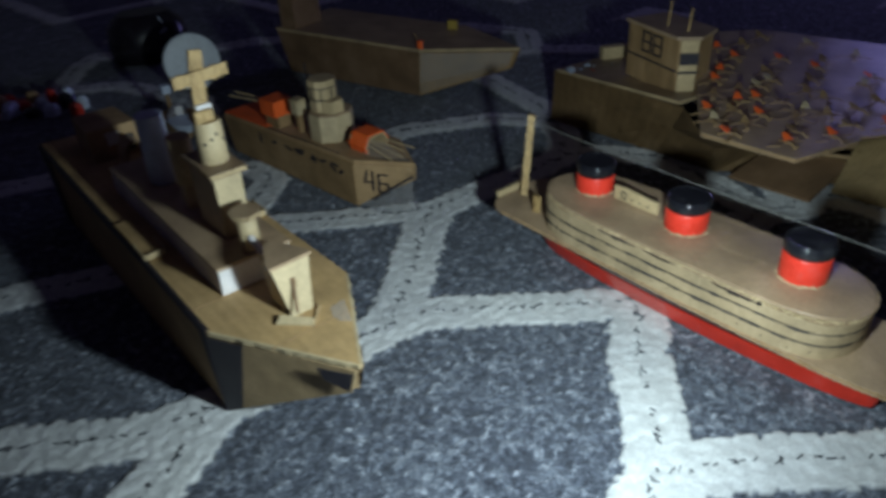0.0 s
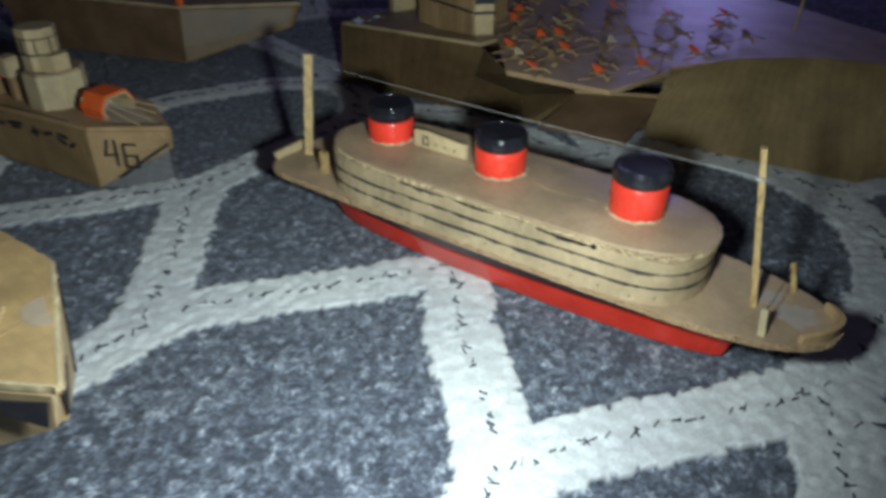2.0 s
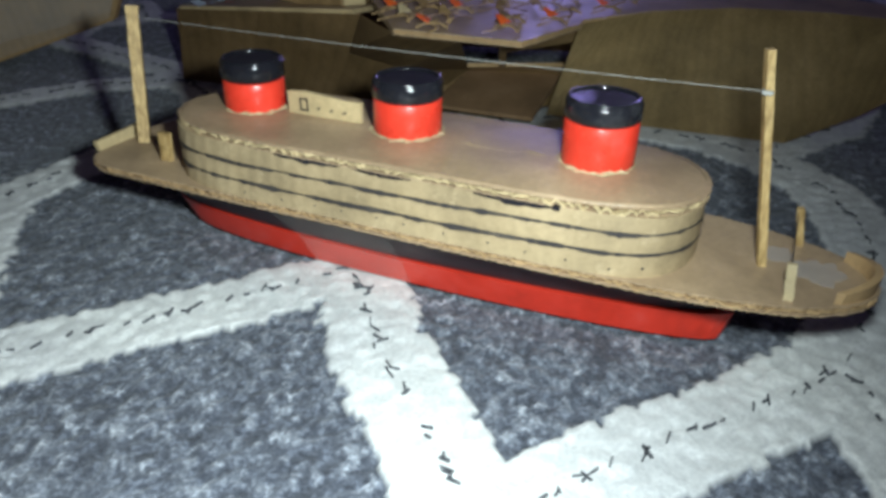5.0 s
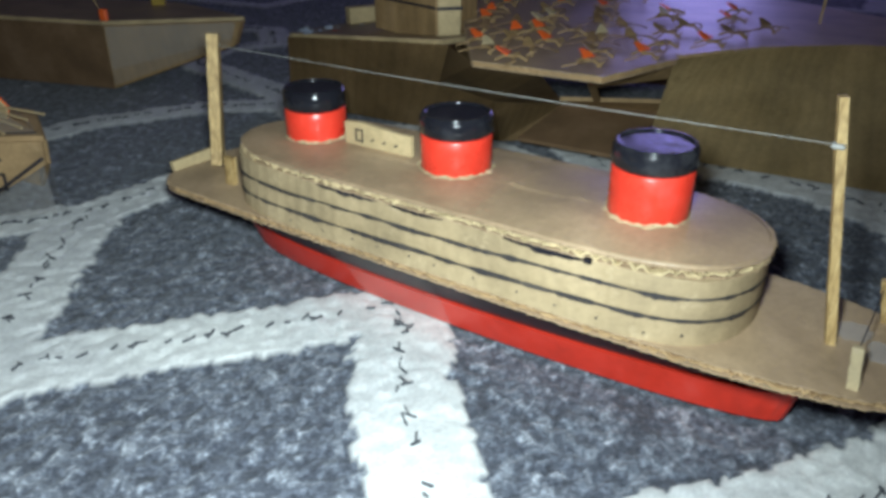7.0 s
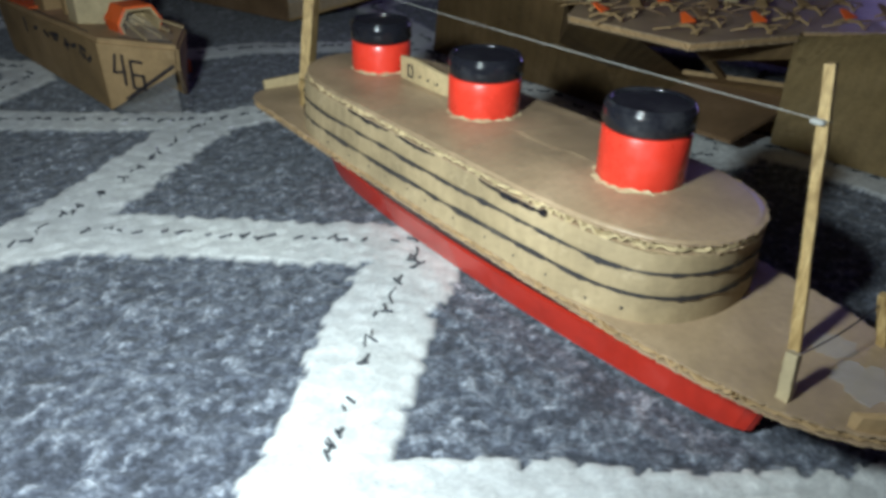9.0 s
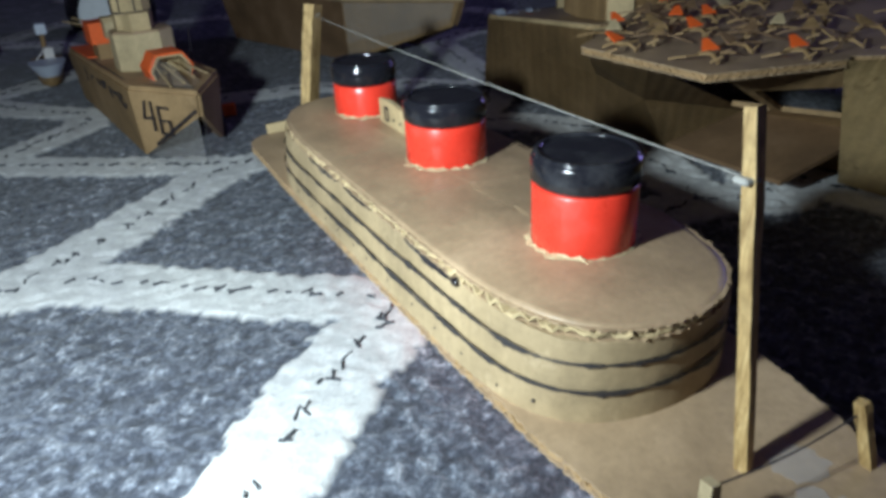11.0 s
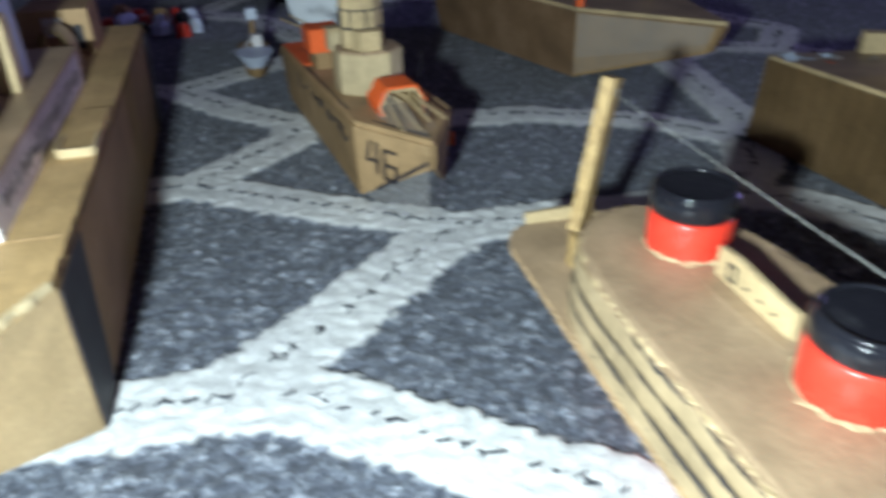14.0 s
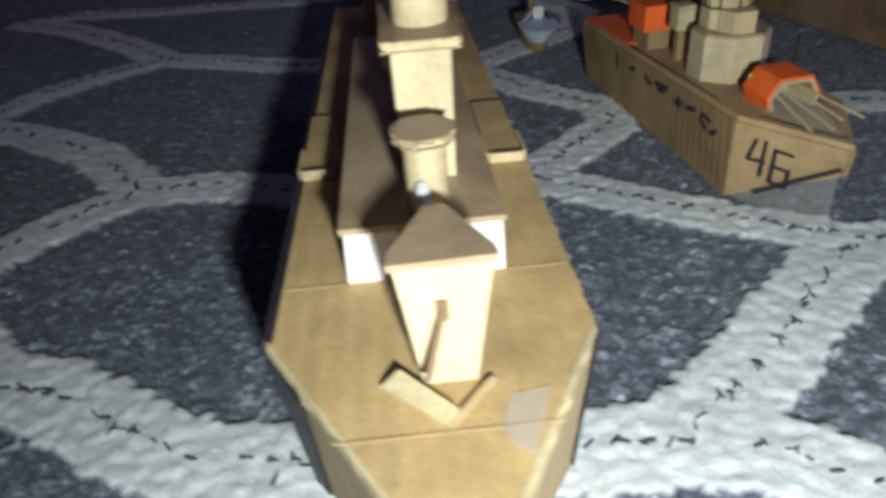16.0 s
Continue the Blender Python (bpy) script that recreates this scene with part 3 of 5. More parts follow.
def smooth_sides(ob):
    for p in ob.data.polygons:
        p.use_smooth = len(p.vertices) == 4
    return ob


def steamer():
    s = thing("toy_steamer", 0.2022, 0.50115, 0.0, -49.65, "brown cardboard steamer with three red and black funnels", "model ship")
    mid = -0.008
    part("keel", soften(loft([hull_ring(-0.134, 0.154, mid + 0.007, 0.0165, 0.0005, 1.9, 2.6), hull_ring(-0.144, 0.158, mid + 0.007, 0.0215, 0.0155, 1.9, 2.8)]), 0.0006), RED_HULL, s, "red card lower hull")
    part("hull_belt", loft([hull_ring(-0.142, 0.150, mid + 0.007, 0.0192, 0.0152, 1.9, 2.8), hull_ring(-0.162, 0.178, mid + 0.001, 0.0350, 0.0402, 2.2, 4.0)]), MARKER, s, "black inked upper hull")
    wrap = loft([hull_ring(-0.134, 0.154, mid + 0.007, 0.0170, 0.0006, 1.9, 2.6), hull_ring(-0.144, 0.158, mid + 0.007, 0.0220, 0.0155, 1.9, 2.8), hull_ring(-0.162, 0.178, mid + 0.001, 0.0355, 0.0400, 2.2, 4.0)], caps=False)
    gone = [f for f in wrap.faces if not (-0.052 < f.calc_center_median().x < 0.014 and f.calc_center_median().y < mid)]
    bmesh.ops.delete(wrap, geom=gone, context="FACES")
    part("tape", wrap, SIDE_TAPE, s, "strip of clear tape over the hull side")
    deck = flat(hull_ring(-0.172, 0.206, mid, 0.0435, 0, 3.6, 26.0, 160))
    ease = lambda x: min(1.0, max(0.0, (x - 0.07) / 0.11))
    deck = [(x, y if y > mid else mid + (y - mid) * (0.875 - 0.025 * min(1.0, max(0.0, (-0.08 - x) / 0.05)) + 0.125 * ease(x) ** 2)) for x, y in deck]
    corrugated("deck", deck, 0.0402, 0.0040, KRAFT_DECK, s, "brown corrugated deck", seed=2, edge=KRAFT, hollow_shade=KRAFT_FLAP, torn=0.8)
    rng = random.Random(7)
    z = 0.0442
    step = lambda q: (lambda c: c * c * (3 - 2 * c))(min(1.0, max(0.0, q)))
    rise = lambda x: 0.0019 * step((x - 0.01) / 0.11)
    lean = lambda ring, f: [(x, y if y > mid else mid + (y - mid) * f) for x, y in ring]
    for k in range(3):
        base = flat(hull_ring(-0.119 - 0.001 * k, 0.137, mid + 0.0015, 0.0396, 0, 9.0, 7.0, 320))
        low, ring = lean(base, 1.0 - 0.034 * k), lean(base, 0.978 - 0.034 * k)
        bm = loft([[(x, y, z + rise(x) * (k > 0)) for x, y in low], [(x, y, z + 0.0080 + rise(x) * (k < 2) + rng.uniform(-1, 1) * 0.0003) for x, y in ring]])
        t = part("cabin_tier", bm, TIER, s, "strip of cream card round a cabin deck")
        if k < 2:
            line = inset(ring, -0.0007)
            jag = [max(0.0002, 0.0011 + 0.0011 * noise.noise((x * 95, y * 95, k)) + rng.uniform(-1, 1) * 0.0004) for x, y in line]
            sway = [rise(x) + 0.0006 * noise.noise((x * 40, y * 40, k + 7)) for x, y in line]
            body = [[(x, y, z + 0.0083 - j + w) for (x, y), j, w in zip(line, jag, sway)], [(x, y, z + 0.0083 + j * 0.5 + w) for (x, y), j, w in zip(line, jag, sway)]]
            part("black_line", loft(body, caps=False), FADED_INK, t, "uneven faded black marker line")
        holes = []
        if k == 0:
            for u in np.arange(-0.06, 0.13, 0.0165):
                holes.append(u + rng.uniform(-1, 1) * 0.003)
            bmh = bmesh.new()
            for u in holes:
                w = 0.0390 * (1 - abs((u - 0.01) / 0.128) ** 9) ** 0.5
                bmesh.ops.create_uvsphere(bmh, u_segments=6, v_segments=4, radius=0.0006, matrix=pose(u, mid + 0.0015 - w, z + 0.0036 + rng.uniform(-1, 1) * 0.0008))
            tagged(part("porthole_dots", bmh, MARKER, t, "row of small ink dots"), kind="stuff")
        z += 0.0082
    top = lean(flat(hull_ring(-0.122, 0.138, mid + 0.0015, 0.0410, 0, 6.5, 5.0, 110)), 0.895)
    corrugated("cabin_roof", top, 0.0684, 0.0036, KRAFT_DECK, s, "greyish brown corrugated roof sheet", seed=3, gap=0.0030, edge=KRAFT_CORE, hollow_shade=KRAFT_FLAP, torn=0.75)
    # dark ragged strips give the shade of torn gaps under the roof edge
    for u0, u1, hgt in ((-0.046, -0.012, 0.0020), (-0.006, 0.022, 0.0015), (0.050, 0.083, 0.0021)):
        n = 12
        low = [(u0 + (u1 - u0) * k / n, 0.0682 - hgt * (0.5 + rng.random() * 0.7) * math.sin(math.pi * (k + 0.4) / (n + 0.8))) for k in range(n + 1)]
        part("torn_gap", loft([[(u, mid - 0.0342, q), (u, mid - 0.0354, q), (u, mid - 0.0354, 0.0685), (u, mid - 0.0342, 0.0685)] for u, q in low]), DARK, s, "dark strip in place of the shaded torn gap under the roof edge")
    # small dark block for the shade inside a notch
    part("torn_gap", block(0.0845, mid - 0.0350, 0.0684, 0.0030, 0.0024, 0.0020, 0.0004), DARK, s, "dark block in place of a shaded notch in the roof edge")
    # the roof sheet is bowed up towards the bow and softly creased across
    def crown(x, y):
        z = 0.0027 * step((x + 0.075) / 0.16) * (1 - step((x - 0.104) / 0.032)) * max(0.0, 1 - ((y - mid) / 0.037) ** 2)
        for u, turn in ((-0.024, 4), (0.034, 2), (0.063, 6)):
            d = x - u - math.tan(radians(turn)) * (y - mid - 0.003) - 0.0012 * math.sin(y * 90)
            z += 0.00032 * max(0.0, 1 - abs(d) / 0.0042)
        return z + 0.00025 * noise.noise((x * 45, y * 45, 2))

    sheet = []
    for k, f in enumerate((0.985, 0.975, 0.93, 0.86, 0.76, 0.64, 0.50, 0.35, 0.18, 0.03)):
        ring = [(0.008 + (x - 0.008) * (1 - (1 - f) * 0.35), mid + (y - mid) * f) for x, y in resample(top, 0.0021)]
        sheet.append([(x, y, 0.0715 if k == 0 else 0.07202 + crown(x, y)) for x, y in ring])
    smooth_sides(part("roof_crown", loft(sheet), KRAFT_DECK, s, "bowed and creased upper face of the roof"))
    for u, y, r, red, high, seed in ((-0.0875, 0.002, 0.0154, 0.0146, 0.0250, 1), (0.0, 0.000, 0.0160, 0.0160, 0.0254, 2), (0.0903, -0.002, 0.0156, 0.0187, 0.0282, 3)):
        funnel(s, u, y, 0.0720 + crown(u, y - r), r, red, high, seed)
    # thin dark block laid on the roof for the shade of an open gap
    part("torn_gap", block(0.0975, 0.0128, 0.07195 + crown(0.0975, 0.0128), 0.0050, 0.0022, 0.0008, 0.0003, turn=-28), DARK, s, "dark block in place of a shaded gap in the roof beside the funnel")
    sign = part("deckhouse_board", plate([(-0.0660, 0.0010, 0.0718), (-0.0240, -0.0008, 0.0718), (-0.0240, -0.0008, 0.0826), (-0.0320, -0.0004, 0.0824), (-0.0560, 0.0006, 0.0838), (-0.0660, 0.0010, 0.0828)], 0.0022), CREAM, s, "small card board with a drawn door and dots")
    x0, zc = -0.0565, 0.0773
    ink = [[(x0 - 0.002, -0.0028), (x0 + 0.002, -0.0028), (x0 + 0.002, 0.0028), (x0 - 0.002, 0.0028), (x0 - 0.002, -0.0028)]]
    ink += [[(x0 + d - 0.0006, -0.0012), (x0 + d + 0.0006, -0.0006)] for d in (0.0085, 0.0160, 0.0235)]
    part("ink", strokes(ink, 0.0008, 0.0003, facing((0, -0.0032, zc), (1, -0.0429, 0), (0, 0, 1))), MARKER, sign, "dark ink drawing")
    part("mast", lath((0.1627, -0.009, 0.0438), (0.1475, -0.005, 0.1285), 0.0052, 0.0030, 5, (1, 0.3, 0), 0.66), WOOD, s, "upright strip of split wood")
    part("mast", lath((-0.1582, -0.008, 0.0438), (-0.1630, 0.005, 0.1140), 0.0094, 0.0058, 6, (0.75, 0.66, 0), 1.22), WOOD, s, "upright strip of split wood")
    a, b = Vector((0.1500, -0.0068, 0.1135)), Vector((-0.1625, 0.0035, 0.1085))
    bm = bmesh.new()
    line = [a.lerp(b, k / 16) - Vector((0, 0, 0.0012 * math.sin(math.pi * k / 16))) for k in range(17)]
    bm = loft([[p + Vector((0, 0.00014 * math.cos(t), 0.00014 * math.sin(t))) for t in (0.0, 1.57, 3.14, 4.71)] for p in line])
    part("stay_thread", bm, THREAD, s, "white thread from mast to mast")
    part("knot", block(a.x, a.y - 0.0006, a.z, 0.0042, 0.0050, 0.0016, 0.0006), THREAD, s, "white tape round the mast")
    part("knot", block(b.x, b.y, b.z, 0.0040, 0.0074, 0.0007, 0.0002), THREAD, s)
    part("bollard", lath((0.1730, -0.0325, 0.0438), (0.1715, -0.0310, 0.0585), 0.0036, 0.0026, 8), PALE, s, "short pale wooden stick")
    part("bollard", lath((0.1770, 0.0165, 0.0438), (0.1735, 0.0135, 0.0620), 0.0030, 0.0024, 9), WOOD, s, "short wooden stick")
    part("bollard", lath((-0.1270, -0.0250, 0.0438), (-0.1272, -0.0240, 0.0590), 0.0060, 0.0030, 10), WOOD, s, "short wooden stick")
    line = [Vector((0.1715, -0.031, 0.0570)).lerp(Vector((0.1735, 0.014, 0.0585)), k / 8) - Vector((0, 0, 0.002 * math.sin(math.pi * k / 8))) for k in range(9)]
    part("rail_thread", loft([[p + Vector((0.0003 * math.cos(t), 0, 0.0003 * math.sin(t))) for t in (0.0, 2.1, 4.2)] for p in line]), MARKER, s, "thin dark thread")
    # upturned card rims at bow and stern
    for name, lo, hi, zt in (("bow_rim", -0.38, 0.30, 0.0075),):
        bm = bmesh.new()
        rings = []
        for k in range(19):
            a = lo + (hi - lo) * k / 18
            c, h = 0.017, 0.1875
            sx = math.cos(a)
            p = 3.6 if sx > 0 else 7.0
            w = 0.0425 * (1 - abs(sx) ** p) ** 0.5 * (1 if math.sin(a) >= 0 else -1)
            x, y = c + h * sx, mid + w
            nx, ny = (sx, 0.35 * math.sin(a))
            hgt = zt * (0.55 + 0.45 * math.cos((k / 18 - 0.5) * 2.6))
            rings.append([(x, y, 0.0440), (x + 0.0008, y, 0.0440 + hgt), (x - 0.0024 * sx, y - 0.0012 * ny, 0.0440 + hgt), (x - 0.0024 * sx, y - 0.0012 * ny, 0.0440)])
        part(name, loft(rings), KRAFT, s, "bent upright rim of card")
    part("stern_rim", plate([(-0.1695, -0.0300, 0.0440), (-0.1685, 0.0050, 0.0440), (-0.1690, 0.0050, 0.0505), (-0.1705, -0.0300, 0.0490)], 0.0030), CREAM, s, "upright strip of card at the stern")
    blob = lambda cx, cy, r: [(cx + r * (0.8 + 0.35 * noise.noise((3 * math.cos(a), 3 * math.sin(a), r * 900))) * math.cos(a), cy + r * (0.8 + 0.35 * noise.noise((3 * math.cos(a), 3 * math.sin(a), r * 900))) * math.sin(a)) for a in np.arange(0, 6.28, 0.2)]
    part("glue_smear", prism(blob(0.184, -0.006, 0.012), 0.0441, 0.0445), GLUE, s, "shiny dried glue")
    part("glue_smear", prism(blob(0.168, 0.003, 0.008), 0.0441, 0.0444), GLUE, s)
    return s


steamer()


# ---- the cruiser with the cross mast ----
def cruiser():
    s = thing("toy_cruiser", -0.0788, 0.4128, 0.0, -49.83, "tan cardboard warship with a wooden cross mast", "model ship")
    zd = 0.0745
    deck = [(0.083, 0.002), (-0.003, 0.0490), (-0.125, 0.0485), (-0.400, 0.0460), (-0.405, -0.0470), (-0.125, -0.0490), (-0.009, -0.0508)]
    corrugated("deck", deck, zd, 0.0040, KRAFT_OCHRE, s, "ochre corrugated deck", seed=12)
    for side, label in ((1, ""), (-1, "")):
        sh = -0.004 if side > 0 else -0.010
        wide = 0.0480 if side > 0 else 0.0492
        top = [(-0.400, side * 0.046, zd), (sh, side * wide, zd)]
        low = [(sh - 0.012, side * 0.0450, 0.0), (-0.392, side * 0.0440, 0.0)]
        part("hull_side", plate(top + low, 0.0032), KRAFT_HULL, s, "dark ridged card hull side")
        part("bow_panel", plate([(sh, side * wide, zd), (0.080, 0.002 + side * 0.0015, zd), (0.072, 0.002 + side * 0.0015, zd - 0.022), (sh - 0.012, side * 0.0450, 0.0)], 0.0032), KRAFT_BOW, s, "plain card bow panel")
        e = side * 0.0024
        aft = -0.044 if side > 0 else -0.014
        part("black_patch", plate([(aft + sh, side * (wide - 0.0006) + e, zd - 0.001), (sh + 0.0012, side * wide + e, zd - 0.001), (sh - 0.0112, side * 0.0452 + e, 0.001), (aft + sh + 0.004, side * 0.0450 + e, 0.001)], 0.0008), MARKER, s, "black inked corner of the hull")
        if side < 0:
            ends = [Vector((sh, -wide, zd - 0.001)), Vector((0.080, 0.0005, zd - 0.001)), Vector((0.072, 0.0005, zd - 0.022)), Vector((sh - 0.012, -0.0450, 0.0005))]
            out = (ends[1] - ends[0]).cross(Vector((0, 0, 1))).normalized() * 0.0024
            part("black_patch", plate([ends[0] + out, ends[0].lerp(ends[1], 0.25) + out, ends[3].lerp(ends[2], 0.13) + out, ends[3] + out], 0.0008), MARKER, s, "black inked corner of the hull")
        part("anchor_mark", plate([(0.0625, side * 0.0137 + side * 0.0022, zd - 0.0004), (0.0825, side * 0.0012 + side * 0.0022, zd - 0.0004), (0.0765, side * 0.0022 + side * 0.0022, zd - 0.0165), (0.0645, side * 0.0105 + side * 0.0022, zd - 0.0105)], 0.0006), MARKER, s, "black ink mark on the bow")
        part("stern_patch", plate([(-0.398, side * 0.0462 + e, zd), (-0.372, side * 0.0464 + e, zd), (-0.370, side * 0.0446 + e, 0.002), (-0.392, side * 0.0444 + e, 0.002)], 0.0008), MARKER, s, "black inked stern corner")
    part("transom", plate([(-0.401, 0.0455, zd), (-0.401, -0.0465, zd), (-0.392, -0.0445, 0.0), (-0.392, 0.0440, 0.0)], 0.0032), KRAFT_HULL, s)
    zt = zd + 0.0040
    rng = random.Random(17)
    for side, xx, yy in ((1, -0.003, 0.0490), (-1, -0.009, -0.0508)):
        a, b = Vector((xx, yy, zt)), Vector((0.083, 0.002, zt))
        n = Vector((b.y - a.y, a.x - b.x, 0)).normalized() * (-1 if side > 0 else 1)
        rings = []
        for k in range(41):
            p = a.lerp(b, 0.02 + 0.97 * k / 40)
            w, h = 0.0008 + 0.0012 * noise.noise((k * 0.35, side * 5, 1)) + 0.0002 * rng.random(), 0.0002
            rings.append([p - n * 0.0006 + Vector((0, 0, -0.0030)), p - n * 0.0006 + Vector((0, 0, h)), p + n * w + Vector((0, 0, h * 0.6)), p + n * w + Vector((0, 0, -0.0030))])
        part("torn_edge", loft(rings), PALE, s, "torn pale paper along the deck edge")
    part("edge_line", plate([(-0.009, -0.0507, zt + 0.0002), (-0.125, -0.0489, zt + 0.0002), (-0.125, -0.0470, zt + 0.0002), (-0.009, -0.0488, zt + 0.0002)], 0.0005), MARKER, s, "black marker line along the deck edge")
    part("edge_line", plate([(-0.126, -0.0489, zt + 0.0002), (-0.403, -0.0469, zt + 0.0002), (-0.403, -0.0450, zt + 0.0002), (-0.126, -0.0470, zt + 0.0002)], 0.0005), MARKER, s)
    part("edge_line", plate([(-0.010, -0.0515, zd - 0.002), (-0.125, -0.0497, zd - 0.002), (-0.125, -0.0497, zt + 0.0004), (-0.010, -0.0515, zt + 0.0004)], 0.0010), MARKER, s, "black marker line along the deck edge")
    part("edge_line", plate([(-0.126, -0.0497, zd - 0.002), (-0.403, -0.0477, zd - 0.002), (-0.403, -0.0477, zt + 0.0004), (-0.126, -0.0497, zt + 0.0004)], 0.0010), MARKER, s)
    part("seam", block(0.0345, 0.001, zt + 0.0001, 0.0008, 0.060, 0.0003, 0), KRAFT, s)
    part("seam", block(-0.036, 0.0, zt + 0.0001, 0.0008, 0.095, 0.0003, 0), KRAFT, s)
    part("tape", plate([(0.0225, 0.0300, zt + 0.0004), (0.0240, 0.0190, zt + 0.0004), (0.0330, 0.0150, zt + 0.0004), (0.0400, 0.0160, zt + 0.0004), (0.0450, 0.0215, zt + 0.0004)], 0.0004), MILKY_TAPE, s, "milky tape over the deck edge")
    part("breakwater", plate([(0.0165, -0.0160, zt + 0.0010), (0.0330, 0.0005, zt + 0.0010), (0.0290, 0.0040, zt + 0.0024), (0.0130, -0.0105, zt + 0.0034)], 0.0014), PALE, s, "broad strip of pale card")
    for y0, y1, x1 in ((0.0150, 0.0010, 0.0335),):
        part("breakwater", plate([(0.0175, y0, zt), (x1, y1, zt), (x1 + 0.0004, y1, zt + 0.0012), (0.0178, y0, zt + 0.0018)], 0.0016), KRAFT_BOW, s, "low strip of pale card")
    # long deckhouse
    house = part("deckhouse", soften(loft([[(-0.036, -0.0262, zt), (-0.036, 0.0268, zt), (-0.245, 0.0255, zt), (-0.245, -0.0250, zt)], [(-0.036, -0.0256, zt + 0.0195), (-0.036, 0.0262, zt + 0.0195), (-0.245, 0.0250, zt + 0.0195), (-0.245, -0.0245, zt + 0.0195)]]), 0.0008), WHITE, s, "long low box of white printed card")
    zh = zt + 0.0195
    part("roof", soften(prism([(-0.0350, -0.0270), (-0.0350, 0.0272), (-0.246, 0.0258), (-0.246, -0.0252)], zh, zh + 0.0022), 0.0005), KRAFT_DECK, house, "greyish card roof")
    rng = random.Random(3)
    bars = []
    for x in np.arange(-0.052, -0.225, -0.0105):
        h = rng.uniform(0.003, 0.008)
        bars.append([(x, -h / 2), (x + rng.uniform(-1, 1) * 0.002, h / 2)])
        if rng.random() < 0.6:
            bars.append([(x - 0.003, rng.uniform(-0.003, 0)), (x - 0.006, rng.uniform(0, 0.003))])
    for bar in bars:
        part("print_mark", strokes([bar], 0.0016, 0.0003, facing((0, 0.0268, zt + 0.010), (1, 0, 0), (0, 0, 1)) @ pose(0, 0, -0.0003, 0, 180, 0) @ Matrix.Diagonal((-1, 1, 1, 1))), MARKER, house, "faded dark print on the box side")
    zr = zh + 0.0022
    # forward gun house
    low = [(0.0160, -0.0040), (0.0160, 0.0108), (-0.0090, 0.0098), (-0.0090, -0.0042)]
    high = [(0.0095, -0.0098), (0.0085, 0.0174), (-0.0125, 0.0110), (-0.0115, -0.0070)]
    gun = part("gun_house", soften(loft([[(x, y, zt) for x, y in low], [(x, y, zt + 0.0350) for x, y in high]]), 0.0007), PALE, s, "tapered cream card gun house")
    lid = [(0.0115, -0.0112), (0.0105, 0.0186), (0.0060, 0.0180), (-0.0185, 0.0066), (-0.0180, 0.0004), (0.0050, -0.0106)]
    part("lid", soften(prism(lid, zt + 0.0350, zt + 0.0372), 0.0004), KRAFT_DECK, gun, "flat card lid")
    part("gun_barrel", rod((0.0115, 0.0028, zt + 0.0225), (0.0225, -0.0030, zt + 0.0070), 0.0012, 0.0010, wobble=0.0001, seed=3), KRAFT_FLAP, gun, "thin dark wooden stick")
    # raised block, coloured dark for the shade in the slot's recess
    part("slot", block(0.0118, 0.0026, zt + 0.0215, 0.0010, 0.0034, 0.0070, 0.0003), KRAFT_FLAP, gun)
    # second gun house: a paper roll with a round lid
    g2 = part("gun_house", drum(-0.0440, 0.003, zr, zr + 0.0255, 0.0068, bevel=0.0004), PALE, s, "short roll of cream card")
    smooth_sides(g2)
    lid8 = [(-0.0430 + 0.0102 * math.cos(2 * math.pi * k / 12 + 0.2) * (1 + 0.08 * (k % 2)), 0.003 + 0.0102 * math.sin(2 * math.pi * k / 12 + 0.2)) for k in range(12)]
    corrugated("lid", lid8, zr + 0.0255, 0.0036, KRAFT_DECK, s, "round corrugated lid", seed=21)
    part("gun_barrel", rod((-0.0370, 0.0010, zr + 0.0120), (-0.0215, 0.0010, zr + 0.0045), 0.0023, 0.0021), WHITE, g2, "short white paper tube")
    # bridge block, lid, roll and cross mast
    br = part("bridge_block", soften(loft([[(-0.0660, -0.0042, zr), (-0.0660, 0.0142, zr), (-0.1050, 0.0146, zr), (-0.1050, -0.0042, zr)], [(-0.0645, -0.0048, zr + 0.0470), (-0.0645, 0.0148, zr + 0.0470), (-0.1060, 0.0152, zr + 0.0470), (-0.1060, -0.0048, zr + 0.0470)]]), 0.0008), PALE, s, "upright box of pale card")
    zl = zr + 0.0470
    corrugated("platform", [(-0.0605, -0.0078), (-0.0605, 0.0182), (-0.1080, 0.0184), (-0.1080, -0.0076)], zl, 0.0038, KRAFT_DECK, s, "corrugated platform", seed=22)
    zp = zl + 0.0038
    roll = part("mast_roll", drum(-0.0830, 0.0062, zp, zp + 0.0290, 0.0096, 0.0090, bevel=0.0004), PALE, s, "roll of cream card with ink dots")
    smooth_sides(roll)
    dots = bmesh.new()
    for a, h in ((-0.25, 0.018), (0.15, 0.021), (0.7, 0.016), (-0.8, 0.015)):
        bmesh.ops.create_uvsphere(dots, u_segments=8, v_segments=5, radius=0.0011, matrix=pose(-0.0830 + 0.0092 * math.cos(a), 0.0062 + 0.0092 * math.sin(a), zp + h))
    part("ink_dots", dots, MARKER, roll)
    zm = zp + 0.0290
    part("mast_step", block(-0.0835, 0.0040, zm + 0.0040, 0.0120, 0.0130, 0.0080, 0.0006), WOOD, s, "small ochre block")
    part("mast", lath((-0.0835, 0.0040, zm + 0.002), (-0.0835, 0.0090, 0.2250), 0.0092, 0.0024, 31, (1, 0, 0)), WOOD, s, "upright wooden lolly stick")
    part("yard", lath((-0.0812, -0.0100, 0.2080), (-0.0812, 0.0265, 0.2100), 0.0082, 0.0024, 32, (1, 0, 0)), WOOD, s, "cross piece of wooden lolly stick")
